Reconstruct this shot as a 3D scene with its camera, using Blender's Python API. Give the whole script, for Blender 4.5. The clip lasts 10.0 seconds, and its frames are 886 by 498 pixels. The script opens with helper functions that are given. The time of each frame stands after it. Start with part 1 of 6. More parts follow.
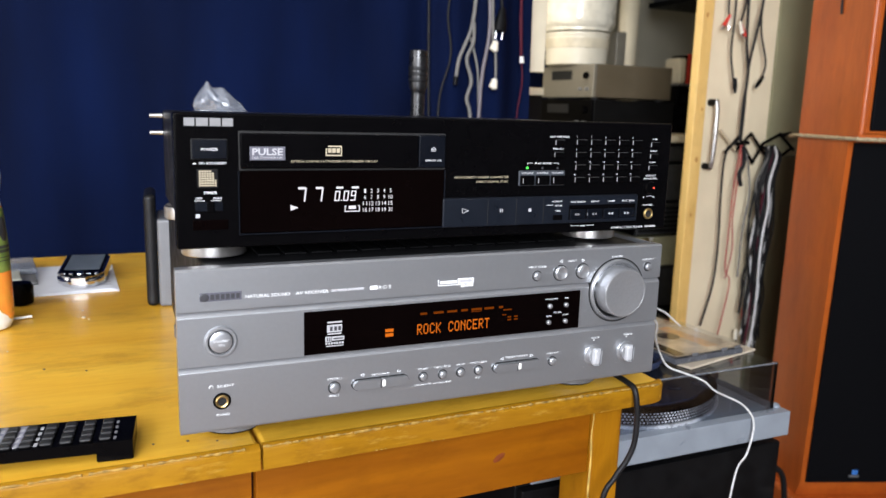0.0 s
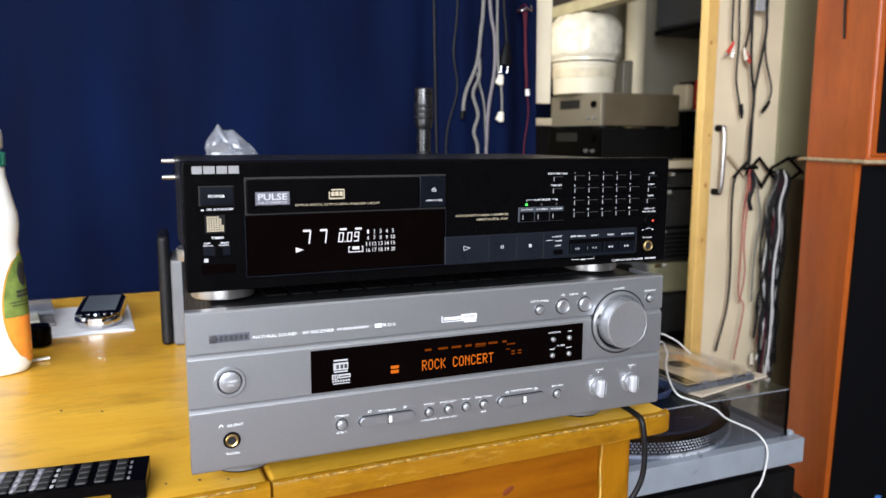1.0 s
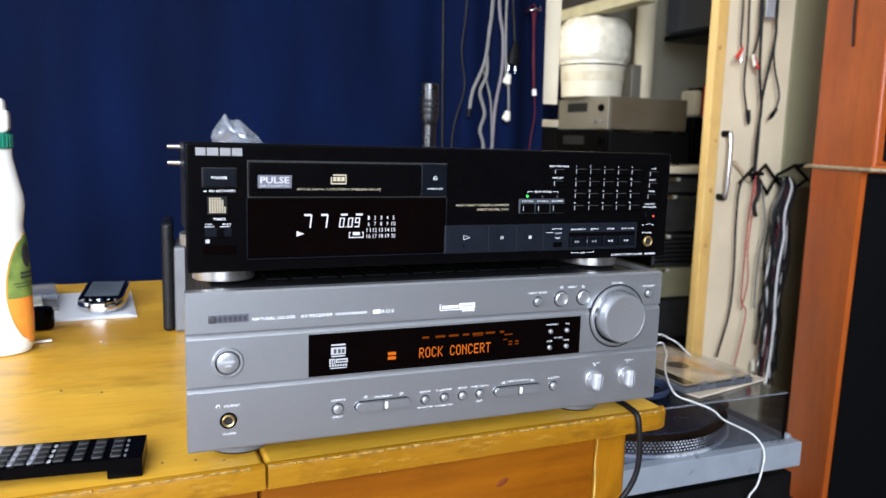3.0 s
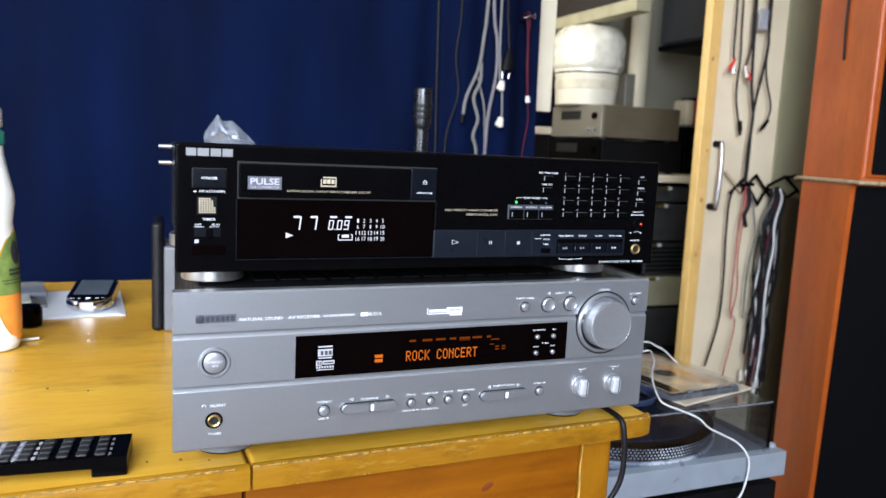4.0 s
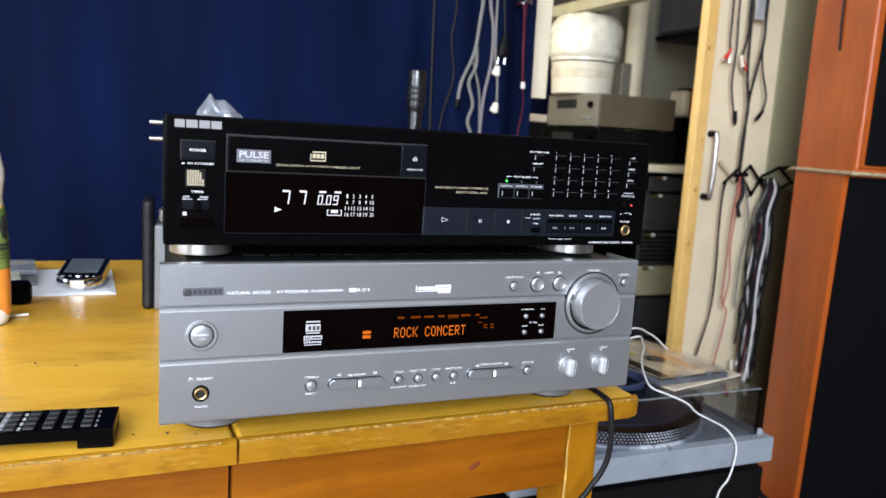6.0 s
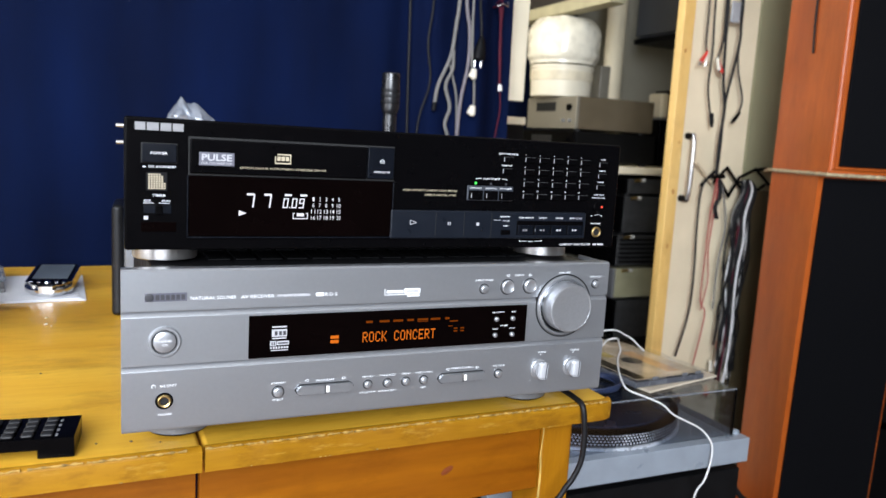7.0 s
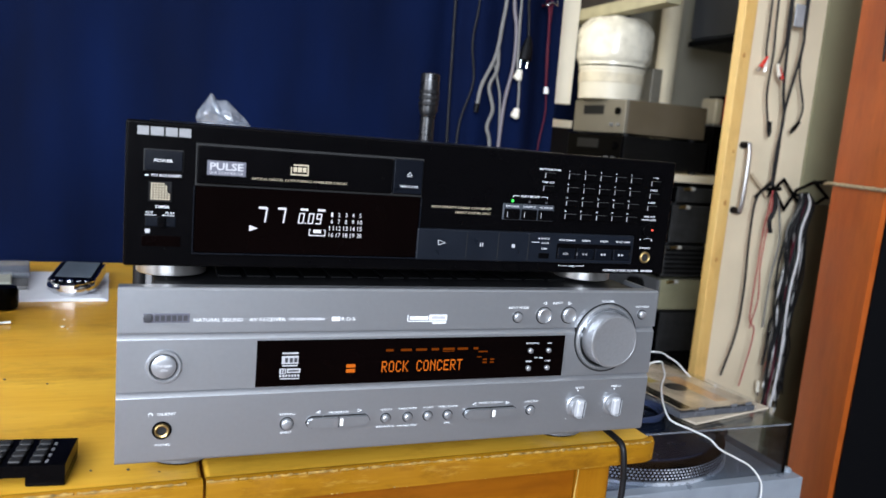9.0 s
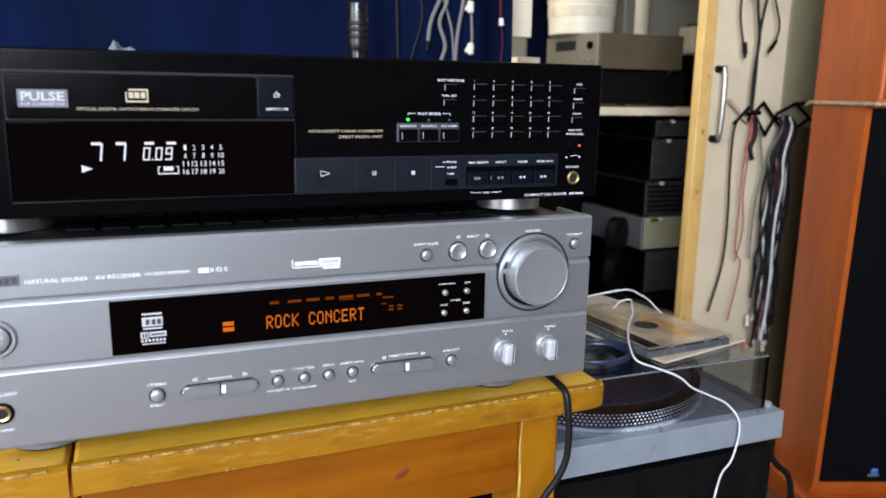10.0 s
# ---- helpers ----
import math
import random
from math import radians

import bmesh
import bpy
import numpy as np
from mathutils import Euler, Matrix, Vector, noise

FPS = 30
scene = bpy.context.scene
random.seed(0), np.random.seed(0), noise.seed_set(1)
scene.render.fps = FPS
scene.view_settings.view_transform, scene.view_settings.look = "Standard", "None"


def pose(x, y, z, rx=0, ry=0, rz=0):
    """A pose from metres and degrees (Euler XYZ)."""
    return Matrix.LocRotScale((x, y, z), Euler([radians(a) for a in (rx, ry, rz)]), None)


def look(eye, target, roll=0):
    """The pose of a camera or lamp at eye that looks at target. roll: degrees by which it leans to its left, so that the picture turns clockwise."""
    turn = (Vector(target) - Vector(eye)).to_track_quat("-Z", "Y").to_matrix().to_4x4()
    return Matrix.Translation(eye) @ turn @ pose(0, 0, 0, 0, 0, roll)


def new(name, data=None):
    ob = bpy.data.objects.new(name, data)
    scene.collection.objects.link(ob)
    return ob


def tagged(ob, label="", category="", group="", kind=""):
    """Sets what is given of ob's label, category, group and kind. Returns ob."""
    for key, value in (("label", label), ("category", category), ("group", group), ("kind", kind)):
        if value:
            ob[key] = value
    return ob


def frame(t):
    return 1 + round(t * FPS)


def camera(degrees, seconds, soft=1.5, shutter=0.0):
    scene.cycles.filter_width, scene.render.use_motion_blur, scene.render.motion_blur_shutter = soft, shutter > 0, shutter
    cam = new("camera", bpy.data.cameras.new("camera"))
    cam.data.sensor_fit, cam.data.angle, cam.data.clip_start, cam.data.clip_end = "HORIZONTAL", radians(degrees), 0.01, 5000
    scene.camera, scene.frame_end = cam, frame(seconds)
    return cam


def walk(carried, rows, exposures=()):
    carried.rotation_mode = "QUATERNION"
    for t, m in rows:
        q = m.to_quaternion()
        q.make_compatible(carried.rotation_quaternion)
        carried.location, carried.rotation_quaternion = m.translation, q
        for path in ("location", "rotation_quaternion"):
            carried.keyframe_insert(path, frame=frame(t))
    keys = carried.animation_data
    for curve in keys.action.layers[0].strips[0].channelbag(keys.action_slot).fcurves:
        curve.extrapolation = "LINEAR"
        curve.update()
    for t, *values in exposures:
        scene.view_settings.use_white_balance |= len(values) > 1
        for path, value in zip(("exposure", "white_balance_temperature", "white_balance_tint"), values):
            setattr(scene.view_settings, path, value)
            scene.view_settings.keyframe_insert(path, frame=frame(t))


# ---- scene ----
import collections

cam = camera(60.8, 10.0)
cam.data.dof.use_dof, cam.data.dof.focus_distance, cam.data.dof.aperture_fstop = True, 0.68, 9.0
PATH = [
    (0, (-0.038, -0.562, 1.015), (0.756, 1.237, 0.65), 1.7),
    (0.5, (-0.036, -0.566, 1.02), (0.748, 1.242, 0.676), 1.2),
    (1, (-0.033, -0.579, 1.025), (0.726, 1.248, 0.734), 0.2),
    (1.5, (-0.032, -0.585, 1.021), (0.723, 1.243, 0.728), 1.0),
    (2, (-0.033, -0.589, 1.018), (0.717, 1.242, 0.728), 0.8),
    (2.5, (-0.032, -0.585, 1.014), (0.713, 1.248, 0.724), 1.1),
    (4, (-0.029, -0.591, 1.014), (0.736, 1.237, 0.743), 2.7),
    (4.5, (-0.028, -0.592, 1.008), (0.743, 1.234, 0.739), 3.1),
    (5, (-0.027, -0.586, 1.002), (0.746, 1.235, 0.705), 3.5),
    (6.5, (-0.018, -0.597, 1.004), (0.765, 1.219, 0.709), 3.5),
    (7, (-0.01, -0.594, 1.003), (0.806, 1.21, 0.718), 3.3),
    (7.5, (-0.01, -0.598, 1.013), (0.796, 1.212, 0.74), 3.6),
    (8, (-0.015, -0.604, 1.014), (0.768, 1.219, 0.76), 4.2),
    (8.5, (-0.005, -0.595, 1.016), (0.76, 1.238, 0.785), 3.6),
    (9, (0.022, -0.539, 1.015), (0.737, 1.305, 0.715), 4.9),
    (9.5, (0.076, -0.511, 0.999), (0.847, 1.3, 0.647), 3.3),
    (10, (0.121, -0.492, 0.986), (0.837, 1.331, 0.579), 0.9),
]
walk(cam, [(t, look(eye, target, roll)) for t, eye, target, roll in PATH],
     exposures=[(0.0, -0.07, 6500, 14), (1.0, -0.03, 6420, 13.5), (2.5, 0.0, 6130, 13), (4.5, 0.0, 5880, 12), (6.5, 0.0, 6220, 12),
                (7.5, -0.03, 6220, 12), (8.5, -0.08, 6000, 12), (9.0, -0.13, 6020, 12), (9.5, -0.15, 6100, 13.5), (10.0, -0.15, 6100, 13.5)])

# ---- daylight through the back window, plus added side and closet lamps ----
world = bpy.data.worlds.new("sky")
scene.world = world
world.use_nodes = True
wn = world.node_tree
sky = wn.nodes.new("ShaderNodeTexSky")
sky.sky_type = "NISHITA"
sky.sun_disc = False
sky.sun_elevation, sky.sun_rotation = radians(40), radians(200)
wn.links.new(sky.outputs[0], wn.nodes["Background"].inputs[0])
wn.nodes["Background"].inputs[1].default_value = 0.1


def window_light(name, m, sx, sy, power, color):
    la = bpy.data.lights.new(name, "AREA")
    la.shape, la.size, la.size_y, la.energy, la.color = "RECTANGLE", sx, sy, power, color
    ob = new(name, la)
    ob.matrix_basis = m
    return ob


BACK, LEFT, RIGHT, FRONT, TOP = -2.6, -3.0, 3.0, 1.03, 2.55
window_light("window_light_back", look((-1.06, BACK + 0.03, 1.775), (-1.06, 0, 1.775)), 1.7, 1.25, 214, (0.88, 0.94, 1.0))
# added fill from the left, out of view
window_light("side_fill_light", look((LEFT + 0.03, -0.9, 1.5), (1, -0.9, 1.4)), 1.5, 1.25, 72, (0.97, 0.98, 1.0))


# added lamp that brightens the closet; no source is known there
window_light("closet_fill_light", look((0.80, 1.80, 1.6), (2.0, 1.80, 1.3)), 0.88, 1.15, 11, (1.0, 0.90, 0.70))


# ---- materials ----
def mat(name, base, rough=0.5, metal=0.0, var=0.12, scale=40.0, stretch=(1, 1, 1), bump=0.05, bscale=400.0, dark=None,
        emit=0.0, coat=0.0, trans=0.0, spec=0.5, rvar=0.1, alpha=1.0, coords="Object"):
    """Base colour with broad and fine variation, roughness variation and a fine bump."""
    m = bpy.data.materials.new(name)
    m.use_nodes = True
    nt = m.node_tree
    b = nt.nodes["Principled BSDF"]
    N, Lk = nt.nodes.new, nt.links.new
    b.inputs["Base Color"].default_value = (*base, 1)
    b.inputs["Roughness"].default_value = rough
    b.inputs["Metallic"].default_value = metal
    b.inputs["Coat Weight"].default_value = coat
    b.inputs["Coat Roughness"].default_value = 0.12
    b.inputs["Transmission Weight"].default_value = trans
    b.inputs["Specular IOR Level"].default_value = spec
    b.inputs["Alpha"].default_value = alpha
    if emit:
        b.inputs["Base Color"].default_value = (*[c * 0.06 for c in base], 1)
        b.inputs["Emission Color"].default_value = (*base, 1)
        b.inputs["Emission Strength"].default_value = emit
        return m
    tc, mp = N("ShaderNodeTexCoord"), N("ShaderNodeMapping")
    mp.inputs["Scale"].default_value = stretch
    Lk(tc.outputs[coords], mp.inputs[0])
    n1, n2 = N("ShaderNodeTexNoise"), N("ShaderNodeTexNoise")
    n1.inputs["Scale"].default_value, n1.inputs["Detail"].default_value = scale, 6
    n2.inputs["Scale"].default_value, n2.inputs["Detail"].default_value = bscale, 3
    Lk(mp.outputs[0], n1.inputs[0])
    Lk(mp.outputs[0], n2.inputs[0])
    if var:
        mix = N("ShaderNodeMix")
        mix.data_type = "RGBA"
        d = dark or tuple(c * (1 - 2 * var) for c in base)
        mix.inputs[6].default_value = (*d, 1)
        mix.inputs[7].default_value = (*[min(1, c * (1 + var)) for c in base], 1)
        ramp = N("ShaderNodeMapRange")
        ramp.inputs[1].default_value, ramp.inputs[2].default_value = 0.3, 0.7
        Lk(n1.outputs[0], ramp.inputs[0])
        Lk(ramp.outputs[0], mix.inputs[0])
        Lk(mix.outputs[2], b.inputs["Base Color"])
    if rvar:
        rr = N("ShaderNodeMapRange")
        rr.inputs[1].default_value, rr.inputs[2].default_value = 0.3, 0.7
        rr.inputs[3].default_value, rr.inputs[4].default_value = max(0.02, rough - rvar), min(1, rough + rvar)
        Lk(n1.outputs[0], rr.inputs[0])
        Lk(rr.outputs[0], b.inputs["Roughness"])
    if bump:
        bp = N("ShaderNodeBump")
        bp.inputs["Strength"].default_value, bp.inputs["Distance"].default_value = bump, 0.001
        Lk(n2.outputs[0], bp.inputs["Height"])
        Lk(bp.outputs[0], b.inputs["Normal"])
    return m


def wood(name, light, dark, ring=14.0, along="X", rough=0.3, coat=0.3, wear=None, turn=0.0, stain=0.3, spec=0.4):
    """Grain in long streaks with a wavy figure; wear: pale scuffed patches."""
    m = bpy.data.materials.new(name)
    m.use_nodes = True
    nt = m.node_tree
    b = nt.nodes["Principled BSDF"]
    N, Lk = nt.nodes.new, nt.links.new
    tc, mp = N("ShaderNodeTexCoord"), N("ShaderNodeMapping")
    st = {"X": (0.12, 1, 1), "Y": (1, 0.12, 1), "Z": (1, 1, 0.12)}[along]
    mp.inputs["Scale"].default_value = st
    mp.inputs["Rotation"].default_value = (0, 0, turn)
    Lk(tc.outputs["Object"], mp.inputs[0])
    big, fine, blot = N("ShaderNodeTexNoise"), N("ShaderNodeTexNoise"), N("ShaderNodeTexNoise")
    big.inputs["Scale"].default_value, big.inputs["Detail"].default_value, big.inputs["Distortion"].default_value = ring, 5, 1.2
    fine.inputs["Scale"].default_value, fine.inputs["Detail"].default_value = ring * 22, 4
    blot.inputs["Scale"].default_value, blot.inputs["Detail"].default_value = 5.0, 4
    for n in (big, fine):
        Lk(mp.outputs[0], n.inputs[0])
    Lk(tc.outputs["Object"], blot.inputs[0])
    add = N("ShaderNodeMath")
    add.operation = "MULTIPLY_ADD"
    add.inputs[1].default_value = 0.35
    Lk(fine.outputs[0], add.inputs[0])
    Lk(big.outputs[0], add.inputs[2])
    ramp = N("ShaderNodeMapRange")
    ramp.inputs[1].default_value, ramp.inputs[2].default_value = 0.48, 0.88
    Lk(add.outputs[0], ramp.inputs[0])
    mix = N("ShaderNodeMix")
    mix.data_type = "RGBA"
    mix.inputs[6].default_value, mix.inputs[7].default_value = (*light, 1), (*dark, 1)
    Lk(ramp.outputs[0], mix.inputs[0])
    tone = N("ShaderNodeMix")
    tone.data_type, tone.blend_type = "RGBA", "MULTIPLY"
    tone.inputs[0].default_value = 0.45
    Lk(mix.outputs[2], tone.inputs[6])
    tr = N("ShaderNodeMapRange")
    tr.inputs[1].default_value, tr.inputs[2].default_value, tr.inputs[3].default_value = 0.3, 0.7, 0.6
    Lk(blot.outputs[0], tr.inputs[0])
    Lk(tr.outputs[0], tone.inputs[7])
    # darker stains and rubbed-in dirt along the grain
    st1, sr, smix = N("ShaderNodeTexNoise"), N("ShaderNodeMapRange"), N("ShaderNodeMix")
    st1.inputs["Scale"].default_value, st1.inputs["Detail"].default_value, st1.inputs["Roughness"].default_value = 26, 9, 0.68
    smp = N("ShaderNodeMapping")
    smp.inputs["Scale"].default_value = tuple(0.45 if c < 1 else 1 for c in st)
    Lk(tc.outputs["Object"], smp.inputs[0])
    Lk(smp.outputs[0], st1.inputs[0])
    sr.inputs[1].default_value, sr.inputs[2].default_value, sr.inputs[4].default_value = 0.50, 0.72, stain
    Lk(st1.outputs[0], sr.inputs[0])
    smix.data_type, smix.blend_type = "RGBA", "MULTIPLY"
    smix.inputs[7].default_value = (0.42, 0.34, 0.30, 1)
    Lk(sr.outputs[0], smix.inputs[0])
    Lk(tone.outputs[2], smix.inputs[6])
    out = smix.outputs[2]
    if wear:
        wn1 = N("ShaderNodeTexNoise")
        wn1.inputs["Scale"].default_value, wn1.inputs["Detail"].default_value, wn1.inputs["Roughness"].default_value = 110, 10, 0.62
        wmp = N("ShaderNodeMapping")
        wmp.inputs["Scale"].default_value = tuple(0.22 if c < 1 else 1 for c in st)
        Lk(tc.outputs["Object"], wmp.inputs[0])
        Lk(wmp.outputs[0], wn1.inputs[0])
        wr = N("ShaderNodeMapRange")
        wr.inputs[1].default_value, wr.inputs[2].default_value = 0.56, 0.90
        Lk(wn1.outputs[0], wr.inputs[0])
        wmix = N("ShaderNodeMix")
        wmix.data_type = "RGBA"
        wmix.inputs[7].default_value = (*wear, 1)
        Lk(out, wmix.inputs[6])
        Lk(wr.outputs[0], wmix.inputs[0])
        out = wmix.outputs[2]
    Lk(out, b.inputs["Base Color"])
    rr = N("ShaderNodeMapRange")
    rr.inputs[1].default_value, rr.inputs[2].default_value = 0.3, 0.7
    rr.inputs[3].default_value, rr.inputs[4].default_value = rough - 0.08, rough + 0.12
    Lk(blot.outputs[0], rr.inputs[0])
    Lk(rr.outputs[0], b.inputs["Roughness"])
    b.inputs["Coat Weight"].default_value, b.inputs["Coat Roughness"].default_value = coat, 0.18
    bp = N("ShaderNodeBump")
    b.inputs["Specular IOR Level"].default_value = spec
    bp.inputs["Strength"].default_value, bp.inputs["Distance"].default_value = 0.12, 0.0008
    Lk(add.outputs[0], bp.inputs["Height"])
    Lk(bp.outputs[0], b.inputs["Normal"])
    return m


SILVER = mat("silver_lacquer", (0.372, 0.386, 0.408), 0.34, 0.76, 0.012, 300, bump=0.012, bscale=2500, rvar=0.02)
SILVER_LIGHT = mat("silver_bright", (0.38, 0.39, 0.41), 0.33, 0.7, 0.03, 60, bump=0.02, rvar=0.05)
GRIP = mat("pale_grip_plastic", (0.44, 0.45, 0.47), 0.34, 0.2, 0.03, 60, bump=0.01)
KNOB = mat("knob_satin_metal", (0.44, 0.45, 0.47), 0.33, 0.75, 0.03, 500, bump=0.03, rvar=0.05)
GUNMETAL = mat("black_anodised_metal", (0.006, 0.006, 0.007), 0.3, 0.0, 0.1, 60, bump=0.01, spec=0.6)
CHROME = mat("polished_metal", (0.72, 0.72, 0.73), 0.16, 1.0, 0.04, 30, bump=0.01, rvar=0.06)
FOOT_METAL = mat("turned_metal", (0.50, 0.49, 0.475), 0.33, 0.92, 0.02, 300, (1, 1, 0.05), 0.02, 800, rvar=0.05)
GOLD = mat("gold_ring", (0.62, 0.45, 0.19), 0.38, 1.0, 0.05, 80, bump=0.0)
BLACK = mat("black_satin_plastic", (0.0016, 0.0015, 0.0018), 0.20, 0, 0.05, 60, bump=0.01, bscale=2500, rvar=0.02, spec=0.055)
# base lighter than BLUEBLACK to carry the key strip's reflected sheen
STRIP_BLUE = mat("blue_grey_sheen_plastic", (0.0060, 0.0080, 0.0125), 0.30, 0, 0.05, 60, bump=0.01, bscale=2000, rvar=0.03, spec=0.28)
BLACK_SOFT = mat("black_matt_plastic", (0.0045, 0.0045, 0.005), 0.5, 0, 0.15, 40, bump=0.08, bscale=1500, spec=0.12)
BLUEBLACK = mat("blue_black_plastic", (0.0032, 0.0042, 0.0068), 0.25, 0, 0.05, 60, bump=0.01, bscale=2000, rvar=0.02, spec=0.16)
DARKMETAL = mat("dark_painted_metal", (0.010, 0.010, 0.011), 0.42, 0.1, 0.15, 50, bump=0.04, bscale=1800, spec=0.25)
DEV_DARK = mat("charcoal_painted_metal", (0.045, 0.045, 0.046), 0.5, 0.1, 0.2, 40, bump=0.06, bscale=700)
SHELL_GREY = mat("silver_grey_plastic", (0.15, 0.155, 0.165), 0.45, 0.2, 0.05, 60, bump=0.03)
TICK = mat("faint_grey_print", (0.17, 0.17, 0.18), 0.6, 0, 0.06, 300, bump=0)
GLASS_DARK = mat("smoked_display_glass", (0.0016, 0.0008, 0.0008), 0.05, 0, 0.1, 20, bump=0, rvar=0.0, spec=0.04)
HOLE = mat("black_hole", (0.004, 0.004, 0.004), 0.8, 0, 0, bump=0, rvar=0)
PRINT = mat("white_print", (0.80, 0.81, 0.83), 0.6, 0, 0.06, 300, bump=0)
PRINT_GREY = mat("grey_print", (0.40, 0.40, 0.42), 0.6, 0, 0.06, 300, bump=0)
NAME_GREY = mat("soft_silver_print", (0.20, 0.20, 0.205), 0.5, 0.2, 0.06, 300, bump=0)
PRINT_GOLD = mat("tan_print", (0.42, 0.36, 0.25), 0.6, 0, 0.06, 300, bump=0)
PRINT_DARK = mat("dark_print", (0.03, 0.03, 0.035), 0.5, 0, 0.06, 300, bump=0)
BLUE_GREY = mat("blue_grey_plastic", (0.035, 0.040, 0.050), 0.4, 0.1, 0.06, 100, bump=0)
BADGE = mat("slate_badge", (0.10, 0.10, 0.125), 0.4, 0.2, 0.06, 100, bump=0)
LIT_WHITE = mat("lit_white_segment", (0.95, 0.95, 1.0), emit=1.0, spec=0.0, rough=0.9)
LIT_ORANGE = mat("lit_orange_segment", (1.0, 0.22, 0.016), emit=0.72, spec=0.0, rough=0.9)
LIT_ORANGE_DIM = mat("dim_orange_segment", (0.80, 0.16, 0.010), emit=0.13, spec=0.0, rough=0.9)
LIT_GREEN = mat("lit_green_lamp", (0.1, 1.0, 0.12), emit=1.6, spec=0.0, rough=0.9)
LIT_RED = mat("lit_red_lamp", (1.0, 0.10, 0.06), emit=2.0, spec=0.0, rough=0.9)
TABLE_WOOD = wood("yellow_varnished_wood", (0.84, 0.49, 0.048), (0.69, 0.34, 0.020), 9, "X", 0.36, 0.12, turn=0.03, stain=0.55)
# edge, apron and leg: upright-face shade is put into these darker colours
EDGE_WOOD = wood("worn_shaded_yellow_edge", (0.36, 0.175, 0.005), (0.25, 0.108, 0.003), 12, "X", 0.48, 0.0, wear=(0.52, 0.33, 0.06), stain=0.95, spec=0.2)
APRON_WOOD = wood("shaded_orange_varnished_wood", (0.290, 0.095, 0.0022), (0.195, 0.054, 0.0013), 8, "X", 0.42, 0.03, stain=0.4, spec=0.2)
LEG_WOOD = wood("shaded_yellow_leg_wood", (0.35, 0.145, 0.004), (0.255, 0.088, 0.0025), 12, "Z", 0.42, 0.03, stain=0.45, spec=0.2)
CHERRY = wood("cherry_veneer", (0.55, 0.122, 0.015), (0.36, 0.066, 0.008), 7, "Z", 0.36, 0.12)
PINE = wood("pale_pine", (0.86, 0.58, 0.20), (0.74, 0.44, 0.11), 10, "Z", 0.5, 0.0)
CURTAIN = mat("navy_curtain_cloth", (0.0023, 0.0061, 0.0285), 0.9, 0, 0.22, 7, (1, 1, 0.25), 0.5, 900, spec=0.06)
DOOR_PAINT = mat("cream_door_paint", (0.80, 0.69, 0.48), 0.45, 0, 0.07, 5, bump=0.06, bscale=120)
OLIVE = mat("olive_wall_paint", (0.30, 0.285, 0.165), 0.7, 0, 0.08, 4, bump=0.1, bscale=150)
WALL = mat("plain_wall_plaster", (0.20, 0.19, 0.175), 0.85, 0, 0.06, 3, bump=0.2, bscale=90)
CEIL = mat("white_ceiling", (0.80, 0.79, 0.76), 0.9, 0, 0.04, 3, bump=0.1, bscale=90)
FLOOR = wood("brown_floor_boards", (0.20, 0.11, 0.05), (0.11, 0.055, 0.025), 6, "Y", 0.45, 0.1)
CREAM = mat("cream_paint", (0.84, 0.75, 0.55), 0.6, 0, 0.06, 6, bump=0.08, bscale=150)
WHITE = mat("white_plastic", (0.80, 0.79, 0.74), 0.38, 0, 0.04, 12, bump=0.02)
IVORY = mat("ivory_plastic", (0.74, 0.70, 0.58), 0.45, 0, 0.05, 12, bump=0.04)
GREEN = mat("green_cap_plastic", (0.02, 0.25, 0.16), 0.4, 0, 0.08, 30)
LABEL_RIM = mat("orange_rim_print", (0.60, 0.30, 0.04), 0.4)
LABEL_ORANGE = mat("orange_label_print", (0.75, 0.20, 0.03), 0.35, 0, 0.3, 60, dark=(0.80, 0.35, 0.05))
LABEL_GREEN = mat("green_label_print", (0.19, 0.26, 0.06), 0.35, 0, 0.25, 60, dark=(0.09, 0.15, 0.035))
PAPER = mat("white_paper", (0.72, 0.74, 0.78), 0.7, 0, 0.04, 20)
CARDBOARD = mat("pale_cardboard", (0.55, 0.47, 0.36), 0.8, 0, 0.08, 20)
GREY_DEV = mat("champagne_metal", (0.26, 0.24, 0.195), 0.4, 0.4, 0.05, 60)
BROWN_DEV = mat("brown_painted_metal", (0.12, 0.095, 0.06), 0.55, 0.1, 0.06, 20)
PALE_GREEN = mat("pale_khaki_metal", (0.42, 0.40, 0.25), 0.5, 0.1, 0.06, 20)
TT_GREY = mat("grey_plinth_paint", (0.27, 0.305, 0.35), 0.36, 0.15, 0.05, 30, bump=0.03, bscale=900)
RUBBER = mat("black_rubber", (0.006, 0.006, 0.007), 0.6, 0, 0.1, 60, bump=0.05)
CABLE_BLACK = mat("black_cable", (0.007, 0.007, 0.008), 0.5, 0, 0.08, 60, bump=0, spec=0.22)
CABLE_GREY = mat("grey_cable", (0.185, 0.178, 0.165), 0.6, 0, 0.08, 60, bump=0, spec=0.2)
CABLE_WHITE = mat("white_cable", (0.72, 0.72, 0.71), 0.45, 0, 0.05, 60, bump=0)
CABLE_RED = mat("red_cable", (0.40, 0.05, 0.045), 0.45, 0, 0.08, 60, bump=0)
CABLE_MAROON = mat("maroon_cable", (0.075, 0.008, 0.018), 0.6, 0, 0.08, 60, bump=0, spec=0.15)
CABLE_BLUE = mat("dark_blue_cable", (0.02, 0.03, 0.07), 0.4, 0, 0.08, 60, bump=0)
PLUG_RED = mat("red_plug", (0.62, 0.035, 0.02), 0.4, 0, 0.08, 60, bump=0)
